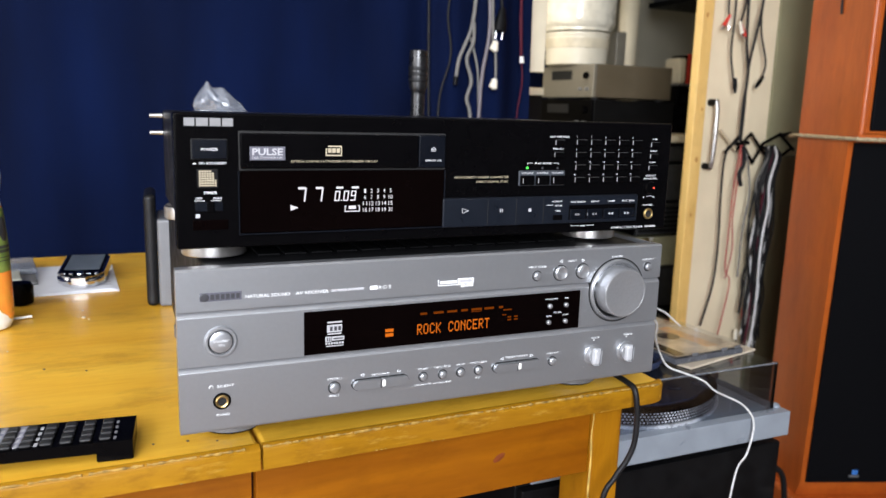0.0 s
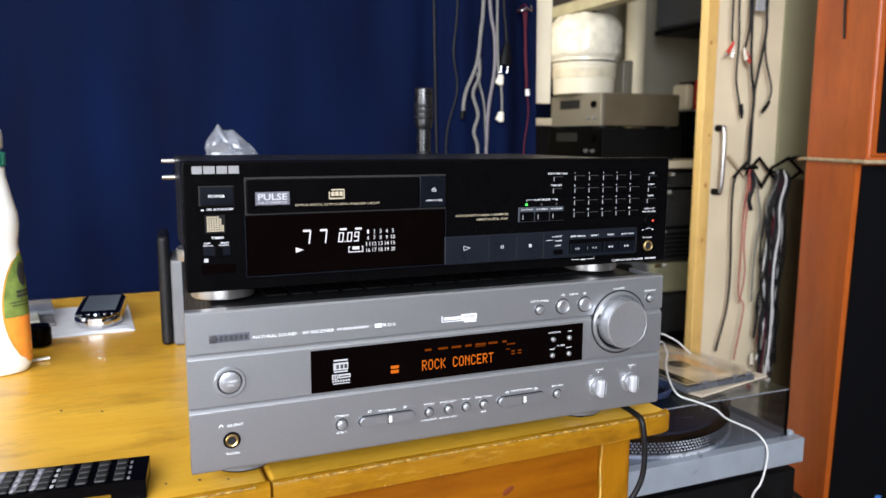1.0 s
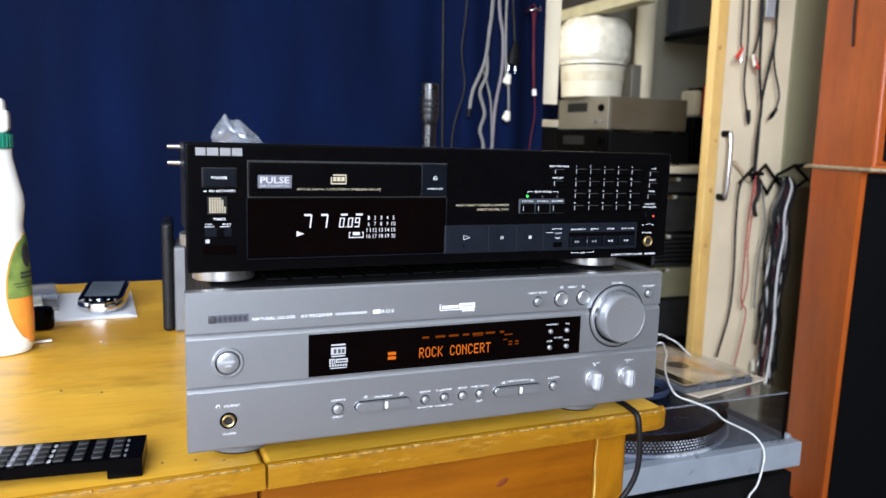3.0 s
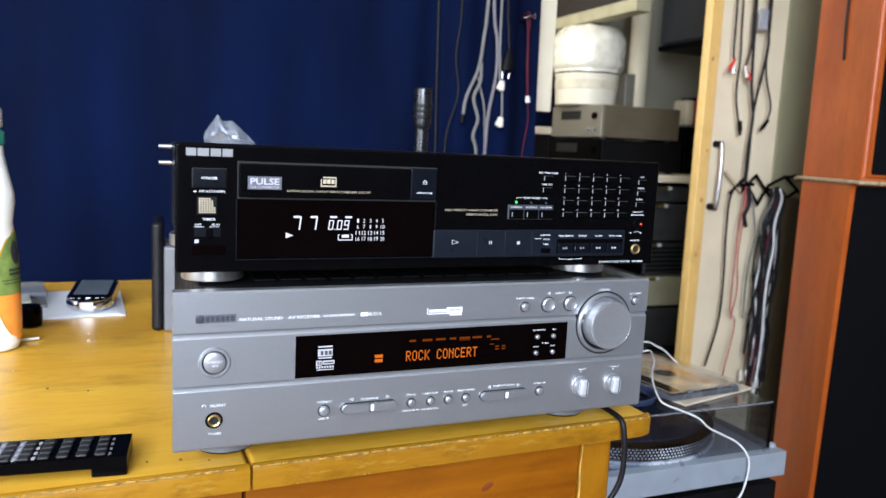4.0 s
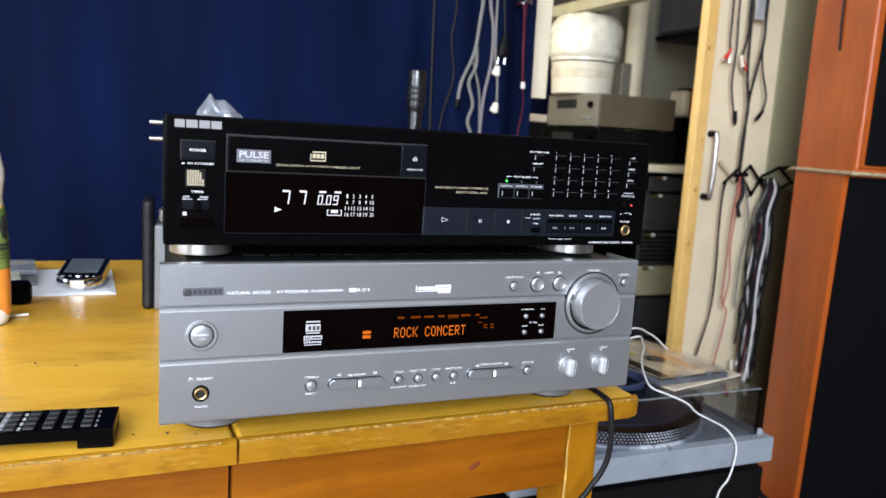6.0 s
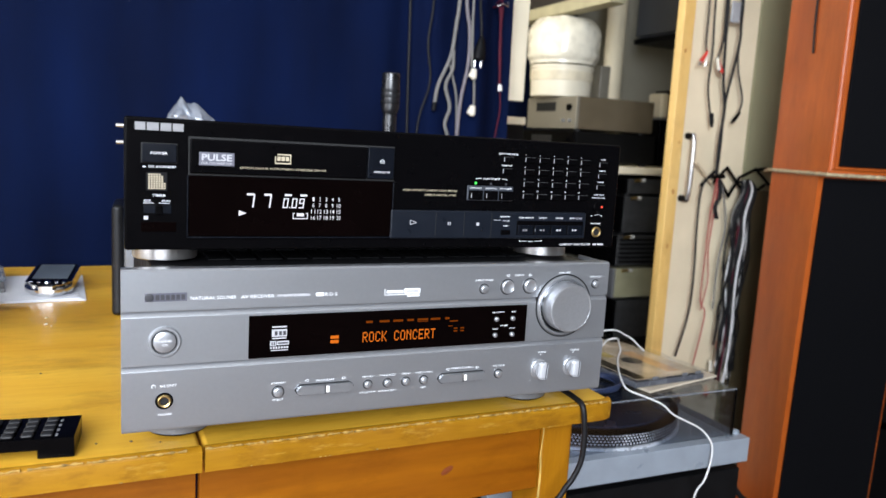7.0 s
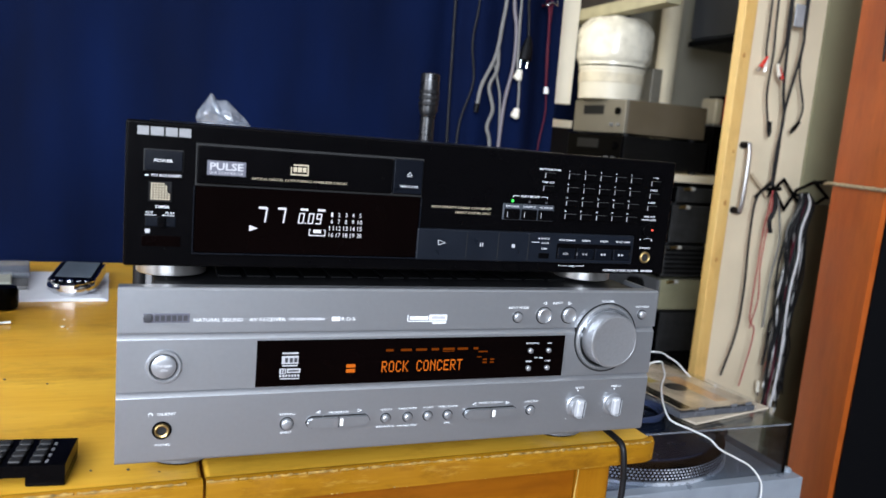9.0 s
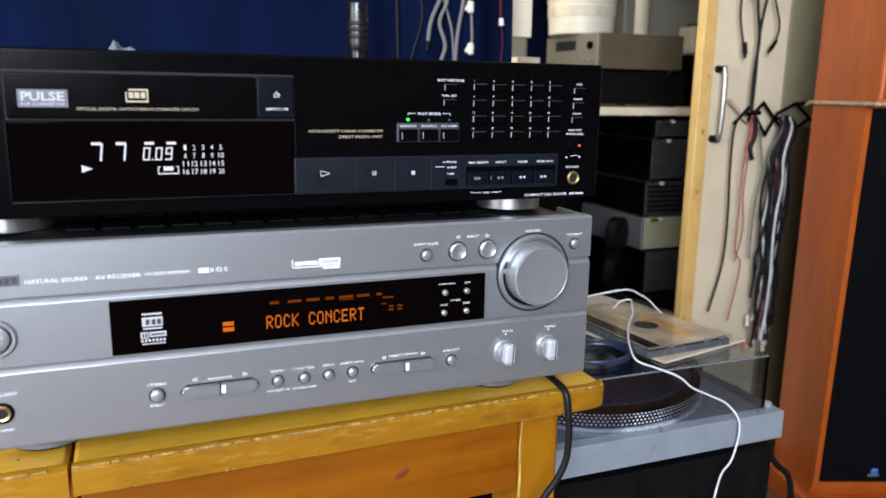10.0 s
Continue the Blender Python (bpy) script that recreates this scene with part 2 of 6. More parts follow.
PLUG_WHITE = mat("ivory_plug", (0.75, 0.70, 0.58), 0.4, 0, 0.06, 60, bump=0)
ROPE = mat("hemp_rope", (0.45, 0.36, 0.22), 0.9, 0, 0.25, 150, bump=0.6, bscale=500)
GRILLE = mat("black_grille_cloth", (0.0034, 0.0036, 0.0046), 0.75, 0, 0.06, 400, bump=0.3, bscale=1600, spec=0.06)
SCREEN = mat("grey_screen", (0.10, 0.12, 0.14), 0.12, 0, 0.05, 30, bump=0)
BLUE_BADGE = mat("blue_badge", (0.05, 0.2, 0.6), 0.3, 0, 0.05, 60, bump=0)


def clear(name, tint, rough, amount):
    """Thin clear plastic: glass sheet gloss over a see-through body."""
    m = bpy.data.materials.new(name)
    m.use_nodes = True
    nt = m.node_tree
    nt.nodes.remove(nt.nodes["Principled BSDF"])
    N, Lk = nt.nodes.new, nt.links.new
    tr, gl, mx, fr = N("ShaderNodeBsdfTransparent"), N("ShaderNodeBsdfGlossy"), N("ShaderNodeMixShader"), N("ShaderNodeLayerWeight")
    tr.inputs[0].default_value = (*tint, 1)
    gl.inputs["Roughness"].default_value = rough
    fr.inputs[0].default_value = 0.5
    pw, ad = N("ShaderNodeMath"), N("ShaderNodeMath")
    pw.operation, ad.operation = "POWER", "MULTIPLY_ADD"
    pw.inputs[1].default_value, ad.inputs[1].default_value, ad.inputs[2].default_value = 4.0, 0.55, amount
    Lk(fr.outputs["Facing"], pw.inputs[0])
    Lk(pw.outputs[0], ad.inputs[0])
    Lk(ad.outputs[0], mx.inputs[0])
    Lk(tr.outputs[0], mx.inputs[1])
    Lk(gl.outputs[0], mx.inputs[2])
    Lk(mx.outputs[0], nt.nodes["Material Output"].inputs[0])
    return m


LID_CLEAR = clear("smoky_clear_acrylic", (0.78, 0.80, 0.83), 0.05, 0.10)
CASE_CLEAR = clear("clear_case_plastic", (0.97, 0.97, 0.97), 0.10, 0.05)
BAG_CLEAR = clear("clear_bag_film", (0.72, 0.76, 0.82), 0.25, 0.12)
FILM = mat("milky_film", (0.80, 0.77, 0.66), 0.3, 0, 0.08, 25, bump=0.3, bscale=60, coat=0.3)
_nt = BAG_CLEAR.node_tree
_df, _mx2 = _nt.nodes.new("ShaderNodeBsdfDiffuse"), _nt.nodes.new("ShaderNodeMixShader")
_df.inputs[0].default_value, _mx2.inputs[0].default_value = (0.42, 0.45, 0.50, 1), 0.30
_old = _nt.nodes["Material Output"].inputs[0].links[0].from_socket
_nt.links.new(_old, _mx2.inputs[1])
_nt.links.new(_df.outputs[0], _mx2.inputs[2])
_nt.links.new(_mx2.outputs[0], _nt.nodes["Material Output"].inputs[0])


# ---- mesh helpers ----
def bm_new():
    return bmesh.new()


def box(bm, x0, x1, y0, y1, z0, z1, r=0.0, seg=2, m=None):
    vs = bmesh.ops.create_cube(bm, size=1)["verts"]
    for v in vs:
        v.co = Vector((x0 + (v.co.x + 0.5) * (x1 - x0), y0 + (v.co.y + 0.5) * (y1 - y0), z0 + (v.co.z + 0.5) * (z1 - z0)))
        if m is not None:
            v.co = m @ v.co
    if r:
        es = list({e for v in vs for e in v.link_edges})
        bmesh.ops.bevel(bm, geom=es, offset=r, segments=seg, affect="EDGES", profile=0.5)
    return bm


def soften(bm):
    for f in bm.faces:
        f.smooth = True
    return bm


def cyl(bm, p0, p1, r0, r1=None, seg=28, cap=True):
    p0, p1 = Vector(p0), Vector(p1)
    d = p1 - p0
    m = Matrix.Translation((p0 + p1) / 2) @ d.to_track_quat("Z", "Y").to_matrix().to_4x4()
    bmesh.ops.create_cone(bm, cap_ends=cap, segments=seg, radius1=r0, radius2=r0 if r1 is None else r1, depth=d.length, matrix=m)
    return soften(bm)


def lathe(bm, prof, m=None, seg=40, sx=1.0, sy=1.0):
    """Profile of (radius, height) turned round z."""
    m = m or Matrix.Identity(4)
    rings = []
    for r, z in prof:
        rings.append([bm.verts.new(m @ Vector((sx * r * math.cos(2 * math.pi * k / seg), sy * r * math.sin(2 * math.pi * k / seg), z))) for k in range(seg)])
    for a, b in zip(rings, rings[1:]):
        for k in range(seg):
            bm.faces.new((a[k], a[(k + 1) % seg], b[(k + 1) % seg], b[k]))
    for ring, flip in ((rings[0], True), (rings[-1], False)):
        bm.faces.new(ring[::-1] if flip else ring)
    return soften(bm)


FACE = Matrix.Rotation(radians(90), 4, "X")  # turns z to -y: for knobs on an upright front


def smooth_path(pts, n=6):
    pts = [Vector(p) for p in pts]
    if len(pts) < 3:
        return pts
    ext = [2 * pts[0] - pts[1]] + pts + [2 * pts[-1] - pts[-2]]
    out = []
    for a, b, c, d in zip(ext, ext[1:], ext[2:], ext[3:]):
        for k in range(n):
            t = k / n
            out.append(0.5 * ((2 * b) + (c - a) * t + (2 * a - 5 * b + 4 * c - d) * t * t + (3 * b - a - 3 * c + d) * t ** 3))
    return out + [pts[-1]]


def tube(bm, pts, r, seg=8, n=6, wobble=0.0):
    path = smooth_path(pts, n)
    rings, prev = [], None
    for i, p in enumerate(path):
        d = (path[min(i + 1, len(path) - 1)] - path[max(i - 1, 0)]).normalized()
        u = d.orthogonal().normalized() if prev is None else (prev - d * prev.dot(d)).normalized()
        prev = u
        w = d.cross(u)
        rr = r * (1 + wobble * noise.noise(p * 260))
        rings.append([bm.verts.new(p + rr * (math.cos(2 * math.pi * k / seg) * u + math.sin(2 * math.pi * k / seg) * w)) for k in range(seg)])
    for a, b in zip(rings, rings[1:]):
        for k in range(seg):
            bm.faces.new((a[k], a[(k + 1) % seg], b[(k + 1) % seg], b[k]))
    bm.faces.new(rings[0][::-1])
    bm.faces.new(rings[-1])
    return soften(bm)


def slab(bm, x0, x1, z0, z1, y0, y1, radii, n=6):
    """An upright plate with rounded corners: radii left-bottom, right-bottom, right-top, left-top."""
    pts = []
    for (cx, cz_, a0), r in zip(((x0, z0, 180), (x1, z0, 270), (x1, z1, 0), (x0, z1, 90)), radii):
        ox, oz = cx + (r if cx == x0 else -r), cz_ + (r if cz_ == z0 else -r)
        for k in range(n + 1):
            a = radians(a0 + 90 * k / n)
            pts.append((ox + r * math.cos(a), oz + r * math.sin(a)))
    fa = [bm.verts.new((x, y0, z)) for x, z in pts]
    ba = [bm.verts.new((x, y1, z)) for x, z in pts]
    m = len(pts)
    for k in range(m):
        bm.faces.new((fa[k], fa[(k + 1) % m], ba[(k + 1) % m], ba[k]))
    top = bm.faces.new(fa)
    bm.faces.new(ba[::-1])
    bmesh.ops.bevel(bm, geom=list(top.edges), offset=min(0.0007, (z1 - z0) * 0.15), segments=2, affect="EDGES")
    return bm


def prism(bm, prof, x0, x1):
    """A profile of (y, z), drawn out along x."""
    a = [bm.verts.new((x0, y, z)) for y, z in prof]
    b = [bm.verts.new((x1, y, z)) for y, z in prof]
    n = len(prof)
    for k in range(n):
        bm.faces.new((a[k], a[(k + 1) % n], b[(k + 1) % n], b[k]))
    bm.faces.new(a[::-1])
    bm.faces.new(b)
    bmesh.ops.recalc_face_normals(bm, faces=bm.faces)
    return bm


def flat_normals(me, limit):
    """Corner normals weighted by area, so that bevels do not bend the shading of broad faces."""
    around = collections.defaultdict(list)
    for p in me.polygons:
        for v in p.vertices:
            around[v].append((p.normal.copy(), p.area))
    out = []
    for p in me.polygons:
        for v in p.vertices:
            n = Vector((0, 0, 0))
            for q, a in around[v]:
                if q.dot(p.normal) > limit:
                    n += q * a
            out.append(tuple(n.normalized() if n.length > 1e-12 else p.normal))
    me.normals_split_custom_set(out)


def mesh_of(name, bm, material, angle=40):
    me = bpy.data.meshes.new(name)
    bmesh.ops.recalc_face_normals(bm, faces=bm.faces)
    bm.to_mesh(me)
    bm.free()
    me.set_sharp_from_angle(angle=radians(angle))
    if len(me.polygons) <= 600:
        flat_normals(me, math.cos(radians(angle + 8)))
    me.materials.append(material)
    return me


def part(name, bm, material, parent, label="", angle=40):
    ob = new(name, mesh_of(name, bm, material, angle))
    ob.parent = parent
    return tagged(ob, label)


def thing(name, x, y, z, rz, label, category, group=""):
    ob = new(name)
    ob.empty_display_size = 0.02
    ob.matrix_basis = pose(x, y, z, 0, 0, rz)
    return tagged(ob, label, category, group)


def single(name, bm, material, x, y, z, rz, label, category, group="", angle=40):
    ob = new(name, mesh_of(name, bm, material, angle))
    ob.matrix_basis = pose(x, y, z, 0, 0, rz)
    return tagged(ob, label, category, group)


def setting(name, bm, material, label, category="wall", angle=40):
    ob = new(name, mesh_of(name, bm, material, angle))
    return tagged(ob, label, category, "", "structure")


def words(text, x, z, h, parent, material, y, w=None, name="printed_text", align=0.5, slant=0.0, bold=0.002):
    """Printed words on an upright front: capital height h, fitted to width w."""
    cu = bpy.data.curves.new("words", "FONT")
    cu.body, cu.shear = text, slant
    cu.resolution_u = 2
    cu.offset = bold
    tmp = bpy.data.objects.new("words", cu)
    me = bpy.data.meshes.new_from_object(tmp)
    bpy.data.objects.remove(tmp)
    bpy.data.curves.remove(cu)
    co = np.empty(len(me.vertices) * 3)
    me.vertices.foreach_get("co", co)
    co = co.reshape(-1, 3)
    lo, hi = co.min(0), co.max(0)
    sz = h / (hi[1] - lo[1])
    sx = w / (hi[0] - lo[0]) if w else sz
    width = (hi[0] - lo[0]) * sx
    out = np.stack([x - width * align + (co[:, 0] - lo[0]) * sx, np.full(len(co), y), z - h / 2 + (co[:, 1] - lo[1]) * sz], 1)
    me.vertices.foreach_set("co", out.ravel())
    me.materials.clear()
    me.materials.append(material)
    ob = new(name, me)
    ob.parent = parent
    return ob


def bar(x0, x1, z0, z1, parent, material, y, name="print_bar", t=0.0004):
    return part(name, box(bm_new(), x0, x1, y, y + t, z0, z1), material, parent)


# ---- the room ----
setting("floor", box(bm_new(), LEFT - 0.1, RIGHT + 0.1, BACK - 0.1, 3.0, -0.06, 0), FLOOR, "brown wooden floor boards in the shade", "floor")
setting("ceiling", box(bm_new(), LEFT - 0.1, RIGHT + 0.1, BACK - 0.1, 3.0, TOP, TOP + 0.1), CEIL, "plain white ceiling", "ceiling")
bm = bm_new()
for x0, x1, z0, z1 in ((LEFT, -1.91, 0, TOP), (-0.21, RIGHT, 0, TOP), (-1.91, -0.21, 0, 1.15), (-1.91, -0.21, 2.4, TOP)):
    box(bm, x0, x1, BACK - 0.2, BACK, z0, z1)
setting("wall_south", bm, WALL, "plain plaster wall with a window opening")
# unseen wall, left open round the added side lamp
bm = bm_new()
for y0, y1, z0, z1 in ((BACK - 0.2, -1.65, 0, TOP), (-0.15, 3.0, 0, TOP), (-1.65, -0.15, 0, 0.87), (-1.65, -0.15, 2.13, TOP)):
    box(bm, LEFT - 0.2, LEFT, y0, y1, z0, z1)
setting("wall_west", bm, WALL, "plain plaster side wall with an opening for the added lamp")
setting("wall_east", box(bm_new(), RIGHT, RIGHT + 0.15, BACK - 0.2, 3.0, 0, TOP), WALL, "plain plaster side wall")
bm = bm_new()
box(bm, LEFT, 0.84, FRONT, FRONT + 0.1, 0, TOP)
box(bm, 0.84, 1.716, FRONT, FRONT + 0.1, 2.1, TOP)
setting("wall_north", bm, WALL, "plain wall behind the navy curtain")
setting("wall_north_side", box(bm_new(), 1.716, RIGHT, FRONT + 0.066, FRONT + 0.2, 0, TOP), OLIVE, "olive painted wall beside the cream door")
setting("closet_wall", box(bm_new(), 0.84, RIGHT, 2.45, 2.55, 0, TOP), mat("greige_wall", (0.42, 0.40, 0.32), 0.8, 0, 0.08, 3), "greyish beige wall at the back of the closet")
# unseen wall, left open round the added closet lamp
bm = bm_new()
for y0, y1, z0, z1 in ((FRONT + 0.1, 1.35, 0, TOP), (2.25, 2.55, 0, TOP), (1.35, 2.25, 0, 1.0), (1.35, 2.25, 2.2, TOP)):
    box(bm, 0.74, 0.84, y0, y1, z0, z1)
setting("closet_wall_side", bm, WALL, "plain closet side wall with an opening for the added lamp")

# navy curtain: one long cloth in soft folds
bm = bm_new()
nx, nz = 260, 8
rows = []
for side in (0, 1):
    grid = []
    for i in range(nx + 1):
        x = -1.85 + (0.849 + 1.85) * i / nx
        amp = 0.0014 + 0.0105 * max(0.0, min(1.0, (x - 0.32) / 0.40))
        yy = 0.985 + amp * (math.sin(x * 47 + 1.3 * math.sin(x * 9)) + 0.6 * math.sin(x * 23 + 1)) + 0.004 * noise.noise(Vector((x * 5.5, 0.4, 0))) + 0.0012 * noise.noise(Vector((x * 16, 2.7, 0))) + 0.003 * side
        col = []
        for k in range(nz + 1):
            z = 0.03 + 2.4 * k / nz
            col.append(bm.verts.new((x + 0.004 * math.sin(3 * z + 7 * x), yy + 0.004 * math.sin(2.1 * z + 11 * x), z)))
        grid.append(col)
    rows.append(grid)
for g in rows:
    for a, b in zip(g, g[1:]):
        for k in range(nz):
            bm.faces.new((a[k], b[k], b[k + 1], a[k + 1]))
for k in range(nz):
    bm.faces.new((rows[0][nx][k], rows[1][nx][k], rows[1][nx][k + 1], rows[0][nx][k + 1]))
single("curtain", soften(bm), CURTAIN, 0, 0, 0, 0, "dark navy cloth curtain hanging in soft folds behind the table", "curtain", angle=80)

# cream door leaf with a raw pine edge
door = thing("door_1", 1.365, 1.085, 0.0, 0, "cream painted door with a raw pine edge and chrome handle", "door")
door["kind"] = "structure"
part("door_panel", box(bm_new(), 0.1115, 0.350, 0.015, 0.055, 0.01, 2.05, 0.002, 1), DOOR_PAINT, door)
part("door_edge", box(bm_new(), 0.073, 0.111, 0.012, 0.042, 0.01, 2.05, 0.003, 2), PINE, door, "raw pale pine edge strip")
for z, x, r in ((1.285, 0.088, 0.0055), (1.035, 0.098, 0.004), (0.896, 0.094, 0.0065), (0.74, 0.092, 0.005)):
    part("knot", lathe(bm_new(), [(r, 0.0), (r * 0.9, 0.0005), (0.0004, 0.0006)], Matrix.Translation((x, 0.0122, z)) @ FACE, 16, 0.8, 1.3), mat("pine_knot", (0.50, 0.24, 0.06), 0.6, 0, 0.2, 200), door, "amber pine knot")
bm = bm_new()
tube(bm, [(0.125, -0.010, 0.876), (0.125, -0.015, 0.90), (0.126, -0.017, 0.965), (0.127, -0.015, 1.03), (0.127, -0.010, 1.057)], 0.0066, 10)
handle = part("handle", bm, FOOT_METAL, door, "chrome bar handle")
for x, z in ((0.125, 0.878), (0.127, 1.054)):
    part("mount", cyl(bm_new(), (x, -0.012, z), (x, 0.021, z), 0.008, 0.010, 16), BLACK_SOFT, handle, "black end mount")

SCUFF = mat("bare_scuffed_wood", (0.36, 0.215, 0.045), 0.75, 0, 0.35, 120)
# ---- table ----
SLOPE = 1.2
table = thing("table", 0.0, 0.0125, -0.006, SLOPE, "worn yellow varnished wooden table with two joined tops", "table")
for x0, x1 in ((-1.25, 0.0608), (0.0632, 0.479)):
    bm = box(bm_new(), x0, x1, 0.003, 0.87, 0.729, 0.75, 0.0040, 3)
    for v in bm.verts:
        if v.co.x > x1 - 0.006 and v.co.y < 0.02 and x1 > 0.4:
            v.co.x -= 0.004
    top = part("tabletop", bm, TABLE_WOOD, table)
    bm = bm_new()
    # worn front edge strip, slightly uneven
    n = 60
    sec = []
    for i in range(n + 1):
        x = x0 + (x1 - x0) * i / n
        j = 0.0007 * noise.noise(Vector((x * 45, 3, 0)))
        k2 = 0.0009 * noise.noise(Vector((x * 60, 9, 0)))
        sec.append([bm.verts.new((x, y, z)) for y, z in ((0.003, 0.729), (-0.0005 + j, 0.7295), (-0.001 + j, 0.747 + k2), (0.0022 + k2, 0.7502), (0.006, 0.7505), (0.006, 0.729))])
    for a, b in zip(sec, sec[1:]):
        for k in range(6):
            bm.faces.new((a[k], a[(k + 1) % 6], b[(k + 1) % 6], b[k]))
    if x1 > 0.4:
        for q, shift in enumerate((0.0075, 0.0035, 0.001)):
            for v in sec[-1 - q]:
                v.co.y += shift * 0.8
                v.co.x -= 0.003 - 0.001 * q
    bm.faces.new(sec[0])
    bm.faces.new(sec[-1][::-1])
    edge = part("front_edge", bm, EDGE_WOOD, top, "scuffed edge with pale worn varnish, shade in its base colour")
    # bare line along both arrises, broken here and there
    for zz, yy, rr, n, gap in ((0.7494, 0.0002, 0.0009, 16, 0.10), (0.7300, 0.0004, 0.0006, 22, 0.55)):
        xs = max(x0, x1 - 0.62)
        for j in range(n):
            w = (x1 - 0.010 - xs) / n
            xa = xs + w * (j + 0.05 * math.sin(5.1 * j))
            xb = xa + w * (1 - gap * abs(math.sin(2.3 * j + 40 * zz)))
            bm = bm_new()
            tube(bm, [(xa + (xb - xa) * k / 8, yy + 0.0004 * math.sin(3 * k + j), zz + 0.0006 * noise.noise(Vector((xa * 90 + k, zz * 50, j)))) for k in range(9)], rr, 6, 3, 1.3)
            part("scuff", bm, SCUFF, edge)
part("apron", box(bm_new(), 0.0640, 0.4125, 0.038, 0.056, 0.645, 0.7285, 0.001, 1), APRON_WOOD, table, "orange brown front board, shade in its colour")
part("apron", box(bm_new(), -1.20, 0.0620, 0.045, 0.060, 0.635, 0.7285, 0.001, 1), APRON_WOOD, table, "orange brown front board, shade in its colour")
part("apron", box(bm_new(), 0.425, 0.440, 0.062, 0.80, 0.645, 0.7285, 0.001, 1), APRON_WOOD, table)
part("knot", lathe(bm_new(), [(0.0062, 0), (0.0050, 0.0003), (0.0005, 0.0005)], Matrix.Translation((0.304, 0.0381, 0.680)) @ FACE @ Matrix.Rotation(0.5, 4, 'Z'), 7, 1.35, 0.62), mat("dark_knot", (0.16, 0.035, 0.008), 0.4), table)
for x, y in ((0.413, 0.034), (0.411, 0.78), (-1.20, 0.034), (-1.20, 0.78), (0.02, 0.1)):
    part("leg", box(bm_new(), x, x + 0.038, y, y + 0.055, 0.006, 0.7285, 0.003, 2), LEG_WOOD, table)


# pale worn corner of the front leg
bm = bm_new()
tube(bm, [(0.4132 + 0.0006 * math.sin(k * 2.1), 0.0344 + 0.0005 * math.sin(k * 3.7), 0.727 - k * 0.02) for k in range(14)], 0.0010, 6, 3, 0.8)
part("worn_corner", bm, mat("bare_pale_wood", (0.48, 0.31, 0.07), 0.7, 0, 0.3, 60), table, "pale worn corner")


# ---- stereo receiver ----
rec = thing("av_receiver", 0.0, 0.0, 0.75, 0, "silver grey home theatre receiver with black display on the table", "receiver")
W = 0.437
fp = [(0.0, 0.0205), (0.0015, 0.018), (0.012, 0.018), (0.012, 0.145), (0.0015, 0.145), (0.0, 0.1435), (0.0, 0.1132), (0.0030, 0.1126), (0.0031, 0.1120), (0.0002, 0.1086),
      (0.0, 0.1080), (0.0, 0.0708), (0.0030, 0.0702), (0.0031, 0.0696), (0.0002, 0.0664), (0.0, 0.0658)]
front = part("front_panel", prism(bm_new(), fp, 0.0, W), SILVER, rec, "satin silver fascia in three bands", 25)
YM = 0.0  # depth of the middle band
part("chassis", box(bm_new(), 0.021, W - 0.008, 0.012, 0.385, 0.018, 0.1425, 0.002, 2), DARKMETAL, rec, "dark grey metal casing")
for side in (W - 0.003,):
    part("end_cheek", box(bm_new(), side, side + 0.003, 0.0125, 0.05, 0.018, 0.1445, 0.0005, 1), SILVER, rec)
for i in range(14):
    for j in range(3):
        part("vent_rib", box(bm_new(), 0.068 + i * 0.022, 0.086 + i * 0.022, 0.05 + j * 0.05, 0.085 + j * 0.05, 0.1425, 0.1445, 0.0006, 1), BLACK_SOFT, rec)
for x in (0.046, 0.387):
    for y in (0.068, 0.33):
        ft = part("foot", lathe(bm_new(), [(0.020, -0.006), (0.0245, -0.005), (0.0255, -0.002), (0.0255, 0.014), (0.024, 0.0165), (0.023, 0.018)], Matrix.Translation((x, y, 0)), 40), BLACK_SOFT, rec)
        # grey instead of bright metal: the shade below the receiver is in its colour
        part("foot_ring", lathe(bm_new(), [(0.0256, -0.0035), (0.0268, -0.003), (0.0268, 0.009), (0.0256, 0.0095)], Matrix.Translation((x, y, 0)), 40), SHELL_GREY, ft, "metal ring, greyed for the shade under the receiver")
# display window
win = part("display_window", box(bm_new(), 0.0935, 0.3480, -0.0005, 0.008, 0.0712, 0.1064, 0.0003, 1), GLASS_DARK, rec, "glossy black display window with amber writing")
YD = -0.0009
GLYPH = {"R": "1E11111E141211", "O": "0E11111111110E", "C": "0E11101010110E", "K": "11121418141211", "N": "11191513111111", "E": "1F10101E10101F", "T": "1F040404040404"}


def matrix_letter(ch, x, z):
    """One letter of a dot matrix display, 5 by 7."""
    bm = bm_new()
    for r in range(7):
        row = int(GLYPH[ch][2 * r:2 * r + 2], 16)
        for c in range(5):
            if row >> (4 - c) & 1:
                x0, z0 = x + c * 0.00088, z + (6 - r) * 0.00128
                box(bm, x0, x0 + 0.00072, YD, YD + 0.0003, z0, z0 + 0.00112)
    part("lit_letter", bm, LIT_ORANGE, win)


for k, ch in enumerate("ROCK CONCERT"):
    if ch != " ":
        matrix_letter(ch, 0.1885 + k * 0.00570, 0.0796)
bar(0.1605, 0.1675, 0.0842, 0.0868, win, LIT_ORANGE, YD, "lit_bar")
bar(0.1605, 0.1675, 0.0803, 0.0830, win, LIT_ORANGE, YD, "lit_bar")
